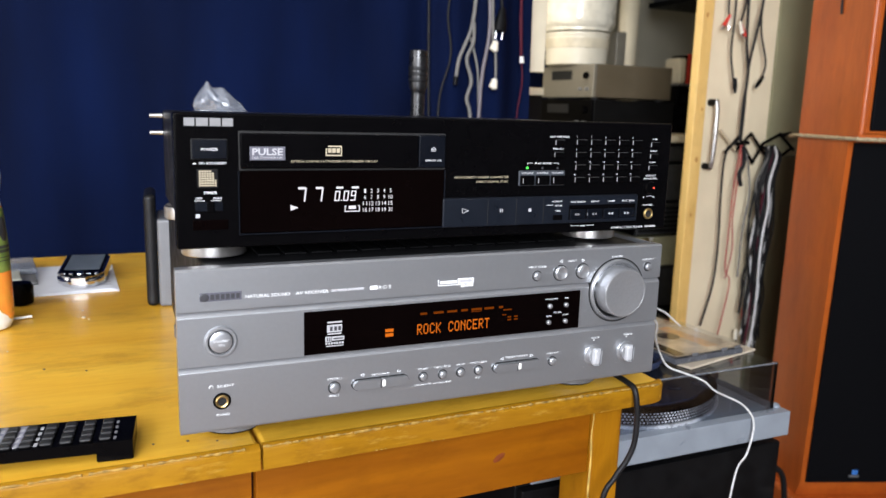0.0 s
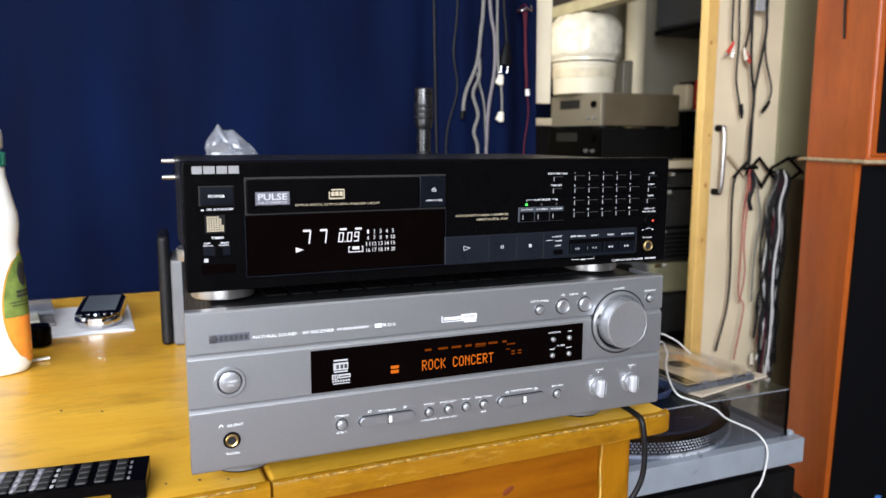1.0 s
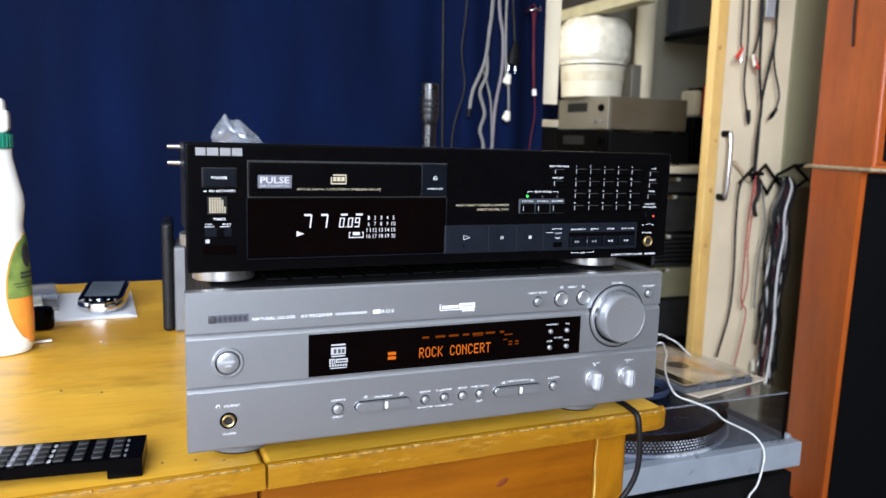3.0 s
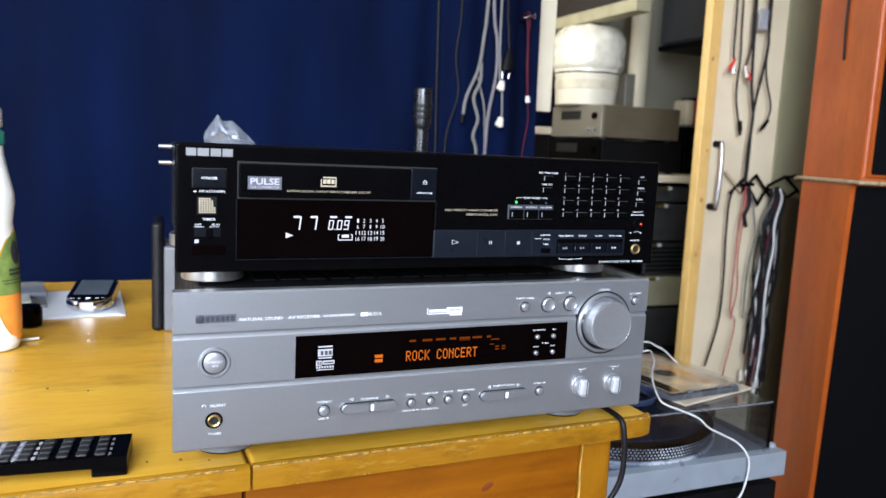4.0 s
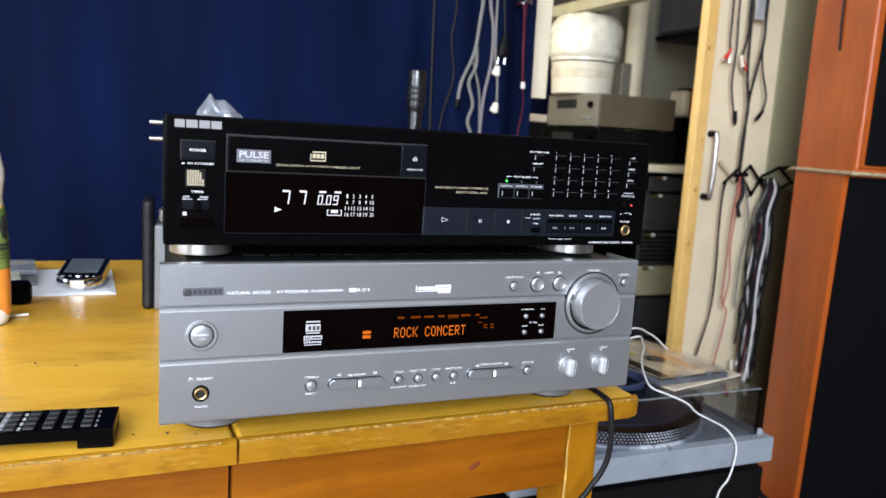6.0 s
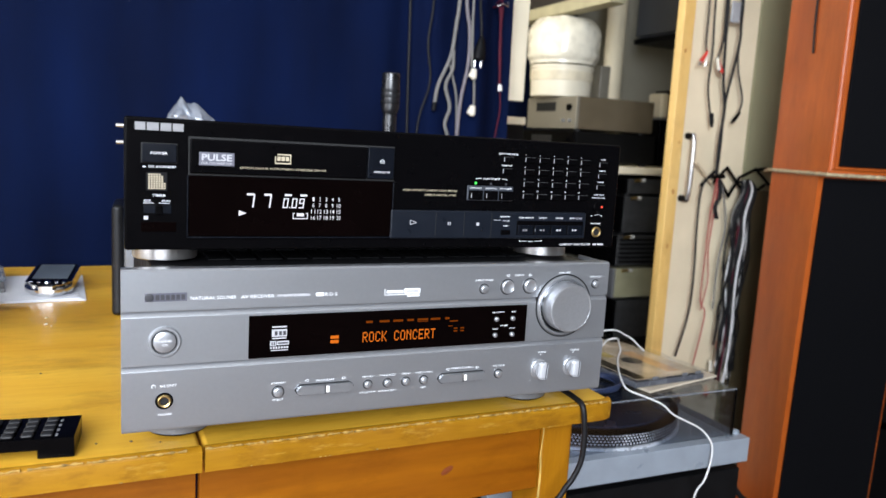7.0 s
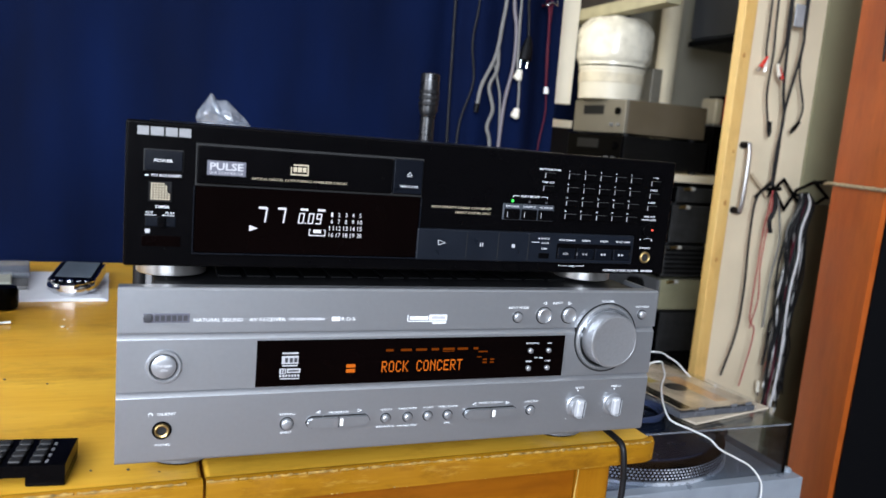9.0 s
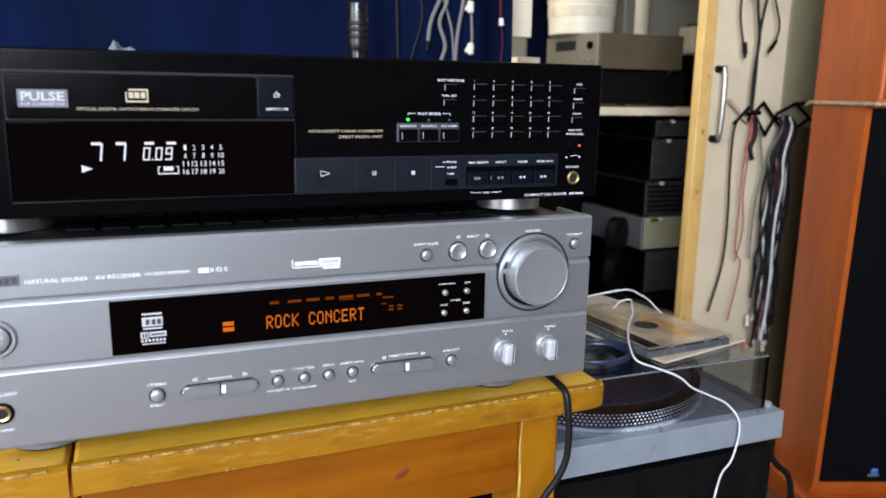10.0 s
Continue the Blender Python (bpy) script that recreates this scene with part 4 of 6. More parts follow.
cwords("DIRECT DIGITAL SYNC", 0.2710, 0.2058, 0.0018, 0.0305, PRINT_GOLD, align=1.0, slant=0.25)
cwords("PLAY MODE", 0.3045, 0.2212, 0.0017, 0.0165)
for x0, x1, z0, z1 in ((0.2890, 0.2945, 0.2212, 0.2215), (0.2890, 0.2893, 0.2200, 0.2215), (0.3145, 0.3200, 0.2212, 0.2215), (0.3197, 0.3200, 0.2200, 0.2215)):
    cbar(x0, x1, z0, z1)
part("green_lamp", lathe(bm_new(), [(0.0012, 0), (0.0011, 0.0005), (0.0002, 0.0008)], Matrix.Translation((0.2890 - 0.0025, 0, cz(0.2172))) @ FACE, 16), LIT_GREEN, cd, "lit green lamp")
for x in (0.3042, 0.3195):
    part("lamp", lathe(bm_new(), [(0.0011, 0), (0.0010, 0.0004), (0.0002, 0.0006)], Matrix.Translation((x - 0.0025, 0, cz(0.2168))) @ FACE, 12), PRINT_DARK, cd)
fr = cbox("mode_frame", 0.2808, 0.3268, 0.2018, 0.2150, -0.0012, 0.003, BLUE_GREY, r=0.0008)
for k, t in enumerate(("CONTINUE", "SHUFFLE", "PROGRAM")):
    x = 0.2820 + k * 0.0151
    b = cbox("mode_button", x, x + 0.0133, 0.2027, 0.2108, -0.0034, 0.001, BLACK, fr)
    cbar(x + 0.0016, x + 0.0020, 0.2044, 0.2086, PRINT_GREY, -0.0037, "tick", b)
    cwords(t, x + 0.0067, 0.2129, 0.0014, 0.0115, PRINT, fr, -0.0015)


def key(x, z, w=0.0105, h=0.0048):
    b = cbox("key", x - 0.0045, x - 0.0045 + w, z - h / 2, z + h / 2, -0.0024, 0.002, BLACK)
    cbar(x - 0.0043, x - 0.0039, z - h / 2 + 0.0006, z + h / 2 - 0.0004, PRINT_GREY, -0.0027, "tick", b)
    cbar(x - 0.0045, x - 0.0045 + w, z + h / 2 - 0.0002, z + h / 2 + 0.0001, DEV_DARK, -0.0026, "key_edge", b)
    return b


for j in range(4):
    for i in range(5):
        x, z = 0.3408 + i * 0.0150, 0.2395 - j * 0.0110
        key(x, z)
        cwords(str(j * 5 + i + 1), x - 0.0030, z + 0.0046, 0.0015)
for t, x, z, w in (("EDIT/TIME FADE", 0.3200, 0.2440, 0.0195), ("TIME SET", 0.3190, 0.2336, 0.0115), (">20", 0.4225, 0.2430, 0.0052), ("CHECK", 0.4222, 0.2324, 0.0078), ("CLEAR", 0.4215, 0.2218, 0.0075),
                   ("LINE OUT", 0.4210, 0.2096, 0.0115), ("PHONE LEVEL", 0.4210, 0.2068, 0.0150), ("PHONES", 0.4200, 0.1822, 0.0108)):
    cwords(t, x, z, 0.0015, w)
for x, z in ((0.3190, 0.2390), (0.3185, 0.2286), (0.4215, 0.2380), (0.4212, 0.2274), (0.4205, 0.2168)):
    key(x, z, 0.0095)
lv = part("level_knob", lathe(bm_new(), [(0.0062, 0), (0.0060, 0.0022), (0.0054, 0.003), (0.0002, 0.003)], Matrix.Translation((0.4205 - 0.0025, 0, cz(0.1985))) @ FACE, 32), BLACK, cd)
part("red_lamp", box(bm_new(), 0.4200, 0.4216, -0.0036, -0.0029, cz(0.1977), cz(0.1990)), LIT_RED, lv, "lit red lamp")
cbar(0.4140, 0.4150, 0.1890, 0.1900), cbar(0.4255, 0.4265, 0.1890, 0.1900)
bm = bm_new()
tube(bm, [(0.4155, YF, cz(0.1900)), (0.4180, YF, cz(0.1907)), (0.4205, YF, cz(0.1907)), (0.4225, YF, cz(0.1900))], 0.0002, 4)
part("arc_sign", bm, PRINT, cd)
jack(0.4208 - 0.0025, cz(0.1740), 0.0, cd)
strip = cbox("control_strip", 0.2100, 0.4065, 0.1680, 0.1926, -0.0030, 0.004, STRIP_BLUE, r=0.0012, label="blue black strip of transport keys, sheen in its colour")
for x in (0.2512, 0.2785, 0.3055):
    cbar(x - 0.0002, x + 0.0002, 0.1690, 0.1918, HOLE, -0.0033, "key_gap", strip)
cbox("key_recess", 0.3315, 0.4040, 0.1710, 0.1845, -0.0032, 0.002, BLACK, strip)
for k in range(4):
    x = 0.3328 + k * 0.0178
    b = cbox("skip_key", x, x + 0.0165, 0.1712, 0.1806, -0.0042, 0.001, BLUEBLACK, strip)
    for dx in (0.0058, 0.0088):
        d = -1 if k in (1, 2) else 1
        bm = bm_new()
        c = x - 0.0025 + dx
        vs = [bm.verts.new((c - d * 0.0011, -0.0045, cz(0.1772))), bm.verts.new((c - d * 0.0011, -0.0045, cz(0.1748))), bm.verts.new((c + d * 0.0013, -0.0045, cz(0.1760)))]
        bm.faces.new(vs)
        part("skip_sign", bm, PRINT_GREY if k > 1 else TICK, b)
    if k < 2:
        cbar(x + 0.0040 + 0.0068 * (1 - k) - 0.004, x + 0.0040 + 0.0068 * (1 - k) - 0.0036, 0.1748, 0.1772, TICK, -0.0045, "skip_sign", b)
for t, x, w in (("PEAK SEARCH", 0.3410, 0.0150), ("REPEAT", 0.3590, 0.0085), ("FADER", 0.3765, 0.0078), ("MUSIC SCAN", 0.3950, 0.0135)):
    cwords(t, x, 0.1872, 0.0015, w, PRINT, strip, -0.0033)
cwords("A.SPACE/", 0.3190, 0.1880, 0.0013, 0.0105, PRINT, strip, -0.0033)
cwords("A.CUE", 0.3205, 0.1842, 0.0013, 0.0070, PRINT, strip, -0.0033)
cwords("TIME", 0.3200, 0.1796, 0.0013, 0.0056, PRINT, strip, -0.0033)
cbar(0.3082, 0.3150, 0.1846, 0.1849, PRINT, -0.0033, "print_bar", strip)
cbox("time_key", 0.3155, 0.3250, 0.1715, 0.1760, -0.0040, 0.001, BLACK, strip)
bm = bm_new()
for a, b in (((-1, 1), (1, 0)), ((-1, -1), (1, 0)), ((-1, -1), (-1, 1))):
    tube(bm, [(0.2277 + a[0] * 0.0026, -0.0033, cz(0.1820) + a[1] * 0.0019), (0.2277 + b[0] * 0.0030, -0.0033, cz(0.1820) + b[1] * 0.0019)], 0.0003, 4)
part("play_sign", bm, PRINT_GREY, strip)
cbar(0.2628, 0.2636, 0.1798, 0.1828, PRINT_GREY, -0.0033, "pause_sign", strip), cbar(0.2646, 0.2654, 0.1798, 0.1828, PRINT_GREY, -0.0033, "pause_sign", strip)
cbar(0.2906, 0.2933, 0.1797, 0.1824, PRINT_GREY, -0.0033, "stop_sign", strip)
cwords("AMS", 0.3490, 0.1650, 0.0014, 0.0052)
for x0, x1, z0, z1 in ((0.3370, 0.3450, 0.1650, 0.1653), (0.3530, 0.3610, 0.1650, 0.1653), (0.3370, 0.3373, 0.1650, 0.1662), (0.3607, 0.3610, 0.1650, 0.1662)):
    cbar(x0, x1, z0, z1)
cwords("COMPACT DISC PLAYER", 0.3805, 0.1620, 0.0019, 0.0355, PRINT, align=0.0)
cbar(0.4185, 0.4228, 0.1612, 0.1628, PRINT_GREY, YF, "model_bar"), cbar(0.4236, 0.4308, 0.1612, 0.1628, PRINT_GREY, YF, "model_bar")

# ---- things on the table ----
LAVENDER = mat("lavender_grey_plate", (0.20, 0.20, 0.25), 0.5, 0, 0.06, 60, bump=0.02)
# remote control, lying along the front edge; local x runs to its far end
rc = thing("remote_control", -0.033, 0.0235, 0.7445, 175.0, "long black remote control with rows of rubber keys", "remote control")
rc.scale.z = 0.74
bm = bm_new()
prism(bm, [(-0.048, 0.010), (-0.045, 0.0075), (-0.004, 0.0075), (0.0, 0.010), (0.0, 0.0215), (-0.002, 0.0225), (-0.046, 0.0225), (-0.048, 0.0215)], 0.0, 0.215)
part("body", bm, BLACK, rc)
for x0, x1 in ((0.0, 0.026), (0.19, 0.215)):
    part("end_block", box(bm_new(), x0, x1, -0.0478, -0.0002, 0.0, 0.0112, 0.001, 1), BLACK, rc)
part("key_plate", box(bm_new(), 0.072, 0.150, -0.044, -0.005, 0.0224, 0.0230, 0.0002, 1), LAVENDER, rc, "pale grey printed plate between the keys")
part("screen", box(bm_new(), 0.155, 0.195, -0.040, -0.008, 0.0224, 0.0229), SCREEN, rc)
for i in range(10):
    for j in range(4):
        x, y = 0.016 + i * 0.0135, -0.0395 + j * 0.0100
        part("key", box(bm_new(), x - 0.0008, x + 0.0080, y - 0.0004, y + 0.0080, 0.0224, 0.0262, 0.0018, 3), RUBBER, rc)
        if i < 1:
            part("key_print", box(bm_new(), x - 0.004, x - 0.002, y + 0.001, y + 0.006, 0.0225, 0.0228), TICK, rc)
        elif i >= 4:
            part("key_print", box(bm_new(), x - 0.004, x - 0.0015, y + 0.001, y + 0.0062, 0.0229, 0.0234), PRINT_GREY, rc)

# spray bottle
bt = thing("spray_bottle", -0.193, 0.438, 0.744, 0, "white plastic spray bottle with green collar and orange label", "bottle")
prof = [(0.030, 0.0), (0.036, 0.002), (0.0395, 0.010), (0.0398, 0.04), (0.039, 0.10), (0.0365, 0.135), (0.034, 0.155), (0.037, 0.178), (0.0365, 0.190), (0.031, 0.215), (0.027, 0.235), (0.0265, 0.246), (0.022, 0.247)]
part("body", lathe(bm_new(), prof, None, 40, 1.0, 0.72), WHITE, bt)
cap = part("collar", lathe(bm_new(), [(0.0245, 0.246), (0.0272, 0.247), (0.0272, 0.262), (0.025, 0.264)], None, 40), GREEN, bt, "ribbed green collar")
for k in range(30):
    a = 2 * math.pi * k / 30
    part("rib", box(bm_new(), -0.0008, 0.0008, -0.0279, -0.0268, 0.248, 0.262, 0.0002, 1, Matrix.Rotation(a, 4, "Z")), GREEN, cap)
bm = bm_new()
box(bm, -0.018, 0.026, -0.013, 0.013, 0.264, 0.292, 0.007, 3)
box(bm, -0.045, 0.022, -0.012, 0.012, 0.285, 0.305, 0.007, 3)
head = part("spray_head", bm, WHITE, bt, "white trigger head")
part("nozzle", cyl(bm_new(), (-0.044, 0, 0.296), (-0.056, 0, 0.296), 0.007, 0.006, 20), WHITE, head)
bm = bm_new()
tube(bm, [(-0.028, 0, 0.285), (-0.034, 0, 0.268), (-0.032, 0, 0.25)], 0.004, 8)
part("trigger", bm, GREEN, head)


def bottle_radius(z):
    for (r0, z0), (r1, z1) in zip(prof, prof[1:]):
        if z0 <= z <= z1 and z1 > z0:
            return r0 + (r1 - r0) * (z - z0) / (z1 - z0)
    return 0.039


def label_patch(name, material, z0, z1, zc, hz, turn, wide, off, label=""):
    """A printed patch that follows the bottle: the part of an oval between two heights."""
    bm = bm_new()
    cols = []
    for i in range(17):
        col = []
        for k in range(13):
            z = z0 + (z1 - z0) * k / 12
            lim = math.sqrt(max(0.0, 1 - ((z - zc) / hz) ** 2))
            a = radians(turn + wide * (2 * i / 16 - 1) * lim)
            r = bottle_radius(z) + off
            col.append(bm.verts.new((r * math.cos(a), 0.72 * r * math.sin(a), z)))
        cols.append(col)
    for a, b in zip(cols, cols[1:]):
        for k in range(12):
            bm.faces.new((a[k], b[k], b[k + 1], a[k + 1]))
    return part(name, soften(bm), material, bt, label)


label_patch("label_rim", LABEL_RIM, 0.012, 0.146, 0.079, 0.068, -9, 58, 0.0005, "thin orange rim")
label_patch("label", LABEL_GREEN, 0.070, 0.144, 0.079, 0.066, -9, 55, 0.0009, "green printed upper label")
label_patch("label", LABEL_ORANGE, 0.015, 0.0698, 0.079, 0.066, -9, 55, 0.0009, "orange printed lower label")
label_patch("label_picture", PRINT_DARK, 0.106, 0.134, 0.120, 0.0145, -20, 13, 0.0013, "dark fruit shape")
for z, w in ((0.098, 20), (0.093, 20), (0.087, 34), (0.083, 30)):
    label_patch("print_bar", PRINT_DARK, z, z + (0.0032 if w < 30 else 0.0010), z + 0.0015, 0.03, -20, w, 0.0013)

# papers, booklet, pocket organiser
pp = thing("paper_sheets", -0.036, 0.588, 0.7445, 4, "small stack of white printed papers on the table", "papers")
for k in range(3):
    part("sheet", box(bm_new(), -0.21, 0.0 - 0.004 * k, 0.0 + 0.003 * k, 0.195, 0.0011 * k, 0.0011 * k + 0.0009, 0, 1, Matrix.Rotation(radians(1.2 * (k - 1)), 4, "Z")), PAPER, pp)
for k in range(7):
    part("print_bar", box(bm_new(), -0.040, -0.008, 0.03 + k * 0.018, 0.034 + k * 0.018, 0.0036, 0.0039), PRINT_GREY, pp)
pda = thing("pocket_organiser", -0.094, 0.600, 0.7488, -3, "silver pocket organiser with dark screen propped on papers", "pocket organiser")
pda.matrix_basis = pose(-0.089, 0.600, 0.7488, 7, 0, -7)
pda.scale = (0.84, 0.95, 0.95)
single("folded_paper", box(bm_new(), -0.024, 0.030, 0.0, 0.05, 0.0, 0.0100, 0.003, 2), PAPER, -0.094, 0.680, 0.7482, -3, "folded wad of paper under the pocket organiser", "paper")


def rounded_plate(w, y0, y1, z0, z1, near, far, bev):
    """A flat shell lying down: corner radii at its near and far end."""
    pts = []
    for cx, cy, r, a0 in ((-w, y0, near, 180), (w, y0, near, 270), (w, y1, far, 0), (-w, y1, far, 90)):
        ox, oy = cx + (r if cx < 0 else -r), cy + (r if cy == y0 else -r)
        for k in range(9):
            a = radians(a0 + 90 * k / 8)
            pts.append((ox + r * math.cos(a), oy + r * math.sin(a)))
    bm = bm_new()
    lo, hi = [bm.verts.new((x, y, z0)) for x, y in pts], [bm.verts.new((x, y, z1)) for x, y in pts]
    m = len(pts)
    for k in range(m):
        bm.faces.new((lo[k], lo[(k + 1) % m], hi[(k + 1) % m], hi[k]))
    a, b = bm.faces.new(hi), bm.faces.new(lo[::-1])
    bmesh.ops.bevel(bm, geom=list(a.edges) + list(b.edges), offset=bev, segments=3, affect="EDGES")
    return bm


part("body", rounded_plate(0.037, 0.0, 0.118, 0.0, 0.016, 0.026, 0.010, 0.006), CHROME, pda)
part("top_shell", rounded_plate(0.0335, 0.006, 0.115, 0.0155, 0.0172, 0.023, 0.008, 0.0008), BLACK, pda)
part("screen", box(bm_new(), -0.028, 0.028, 0.036, 0.110, 0.0171, 0.0178, 0.0003, 1), SCREEN, pda, "grey unlit screen")
for x, r in ((-0.026, 0.0038), (-0.014, 0.0036), (0.0, 0.0058), (0.014, 0.0036), (0.026, 0.0038)):
    part("button", lathe(bm_new(), [(r, 0), (r * 0.9, 0.0016), (0.0002, 0.002)], Matrix.Translation((x, 0.019, 0.0170)), 18), CHROME, pda)
bk = thing("booklet", -0.198, 0.635, 0.7485, 8, "grey booklet pile with banknote like papers", "booklet")
part("cover", box(bm_new(), -0.06, 0.055, 0.0, 0.15, 0.0, 0.005, 0.001, 1), mat("grey_cover", (0.20, 0.20, 0.20), 0.5), bk)
part("insert", box(bm_new(), -0.05, 0.035, -0.006, 0.07, 0.0055, 0.012, 0.002, 2), mat("khaki_paper", (0.42, 0.43, 0.36), 0.7), bk)
part("wrap", box(bm_new(), -0.058, 0.058, 0.05, 0.15, 0.0055, 0.014, 0.003, 2), BAG_CLEAR, bk)
bm = bm_new()
lathe(bm, [(0.011, 0), (0.0165, 0.002), (0.0175, 0.010), (0.0175, 0.024), (0.015, 0.029), (0.004, 0.031)], None, 28)
single("bottle_top", bm, BLACK, -0.158, 0.548, 0.7442, 0, "round black plastic cap lying by the bottle", "cap")
bm = bm_new()
tube(bm, [(-0.012, 0, 0.002), (0, 0.002, 0.002), (0.012, 0.001, 0.003)], 0.0018, 8)
single("plastic_scrap", bm, WHITE, -0.149, 0.466, 0.7443, 5, "small white plastic offcut on the table", "scrap")
for x, y, r in ((-0.079, 0.452, 0.0024), (-0.073, 0.444, 0.0012), (-0.081, 0.488, 0.0016), (-0.110, 0.262, 0.0014), (-0.071, 0.245, 0.0012), (-0.150, 0.335, 0.0010), (-0.018, 0.045, 0.0011), (0.008, 0.042, 0.0013), (0.030, 0.035, 0.0009)):
    bm = bm_new()
    bmesh.ops.create_icosphere(bm, subdivisions=2, radius=r)
    for v in bm.verts:
        v.co *= 1 + 0.35 * noise.noise(v.co * 900)
        v.co.z *= 0.5
    single("crumb", bm, CARDBOARD if y > 0.3 else BROWN_DEV, x, y, 0.7443 + r * 0.5, 0, "tiny crumb on the table top", "crumb", "crumbs on the table")

# small loudspeaker and black box behind the stack
sp = thing("desktop_speaker", 0.003, 0.485, 0.744, -3, "silver and dark grey desktop speaker standing on the table", "speaker")
part("rear_shell", box(bm_new(), -0.006, 0.009, 0.0, 0.10, 0.0, 0.150, 0.006, 3), DARKMETAL, sp, "dark grey rounded shell")
part("silver_front", box(bm_new(), 0.0095, 0.075, -0.004, 0.095, 0.0, 0.118, 0.004, 2), SHELL_GREY, sp, "silver panel")
bb = thing("black_box", 0.012, 0.485, 0.744, 0, "tall black speaker box behind the stacked players", "speaker")
part("cabinet", box(bm_new(), 0.09, 0.44, 0.0, 0.16, 0.0, 0.224, 0.003, 2), BLACK_SOFT, bb)
part("grille", box(bm_new(), 0.10, 0.43, -0.006, -0.0005, 0.01, 0.214, 0.003, 2), GRILLE, bb)
pl = thing("power_plug", 0.036, 0.31, 0.975, 0, "black mains plug with two bare metal pins", "plug")
part("plug_body", box(bm_new(), -0.022, 0.02, -0.010, 0.010, 0.0, 0.030, 0.005, 3), BLACK, pl)
for z in (0.006, 0.024):
    part("pin", cyl(bm_new(), (-0.022, 0, z), (-0.035, 0, z), 0.0026, 0.0021, 14), FOOT_METAL, pl, "bare metal pin")
bm = bm_new()
tube(bm, [(0.018, 0, 0.010), (0.035, 0.02, 0.0), (0.04, 0.05, -0.06), (0.04, 0.06, -0.22)], 0.0035, 8)
part("cord", bm, CABLE_BLACK, pl)

# torch on the box
tz = 0.9685
to = thing("torch", 0.3935, 0.528, tz, 0, "black metal torch standing on end", "torch")
part("barrel", lathe(bm_new(), [(0.0104, 0), (0.0108, 0.002), (0.0108, 0.067), (0.0115, 0.072), (0.0140, 0.079), (0.0143, 0.108), (0.0138, 0.130), (0.0125, 0.132), (0.0117, 0.128), (0.0002, 0.127)], None, 36), GUNMETAL, to)
for z in (0.02, 0.03, 0.085, 0.094, 0.102):
    r = 0.0107 if z < 0.05 else 0.0140
    part("grip_ring", lathe(bm_new(), [(r, z), (r + 0.0009, z + 0.001), (r + 0.0009, z + 0.005), (r, z + 0.006)], None, 36), DARKMETAL, to)

# crumpled clear bag on the box
bm = bm_new()
bmesh.ops.create_icosphere(bm, subdivisions=4, radius=1)
for v in bm.verts:
    n = v.co.normalized()
    f = 1.02 + 0.20 * noise.noise(n * 1.6 + Vector((3, 1, 0))) - 0.34 * abs(noise.noise(n * 2.6 + Vector((0, 4, 1)))) - 0.13 * abs(noise.noise(n * 6.5))
    v.co = Vector((n.x * 0.043 * f, n.y * 0.036 * f, 0.030 + n.z * 0.036 * f))
    v.co.z += 0.030 * math.exp(-((v.co.x + 0.022) / 0.008) ** 2) * max(0.0, n.z) ** 2
    v.co.z *= 1.0 - 0.45 * max(0, v.co.x / 0.045)
    v.co.z = max(0.0, v.co.z)
single("plastic_bag", bm, BAG_CLEAR, 0.1115, 0.575, 0.9685, 0, "crumpled clear plastic bag", "bag", angle=20)

# ---- record player on its cabinet ----
DOTS = mat("pale_strobe_dots", (0.62, 0.66, 0.74), 0.4, 0.3, 0.1, 60, bump=0)
TX, TY, TZ = 0.434, 0.207, 0.5455
cab = thing("turntable_cabinet", TX - 0.01, TY + 0.024, 0.0, 0, "black wooden cabinet under the record player", "cabinet")
part("body", box(bm_new(), 0.0, 0.455, 0.0, 0.36, 0.04, TZ - 0.012, 0.002, 1), BLACK_SOFT, cab)
part("plinth", box(bm_new(), 0.01, 0.445, 0.015, 0.35, 0.0, 0.0395), BLACK_SOFT, cab)
part("door", box(bm_new(), 0.003, 0.452, -0.016, -0.001, 0.05, TZ - 0.013, 0.0015, 1), BLACK_SOFT, cab)
tt = thing("record_player", TX, TY, TZ, 0, "grey record player with closed smoky clear lid", "record player")
part("plinth", box(bm_new(), 0.0, 0.447, 0.0, 0.355, 0.0, 0.038, 0.0015, 2), TT_GREY, tt, "grey painted plinth")
for x in (0.04, 0.40):
    for y in (0.04, 0.31):
        part("foot", cyl(bm_new(), (x, y, -0.012), (x, y, 0.0), 0.016, 0.018, 20), RUBBER, tt)
PX, PY = 0.243, 0.181
pm = Matrix.Translation((PX, PY, 0.038))
plt = part("platter", lathe(bm_new(), [(0.163, 0.004), (0.166, 0.006), (0.166, 0.024), (0.162, 0.027), (0.155, 0.0275), (0.0002, 0.0275)], pm, 96), BLACK, tt, "platter with rows of strobe dots")
part("platter_skirt", lathe(bm_new(), [(0.155, 0.0), (0.1695, 0.0005), (0.1695, 0.0050), (0.162, 0.0056)], pm, 96), mat("pale_rim_metal", (0.62, 0.65, 0.70), 0.3, 0.5, 0.03, 60), plt, "bright lower rim")
# mat blue stands in for the curtain's reflection in the lid
part("mat", lathe(bm_new(), [(0.152, 0.0276), (0.152, 0.0300), (0.149, 0.0305), (0.060, 0.0300), (0.0002, 0.0300)], pm, 64), mat("mat_with_blue_reflection", (0.024, 0.040, 0.078), 0.22, 0, 0.1, 30), plt)
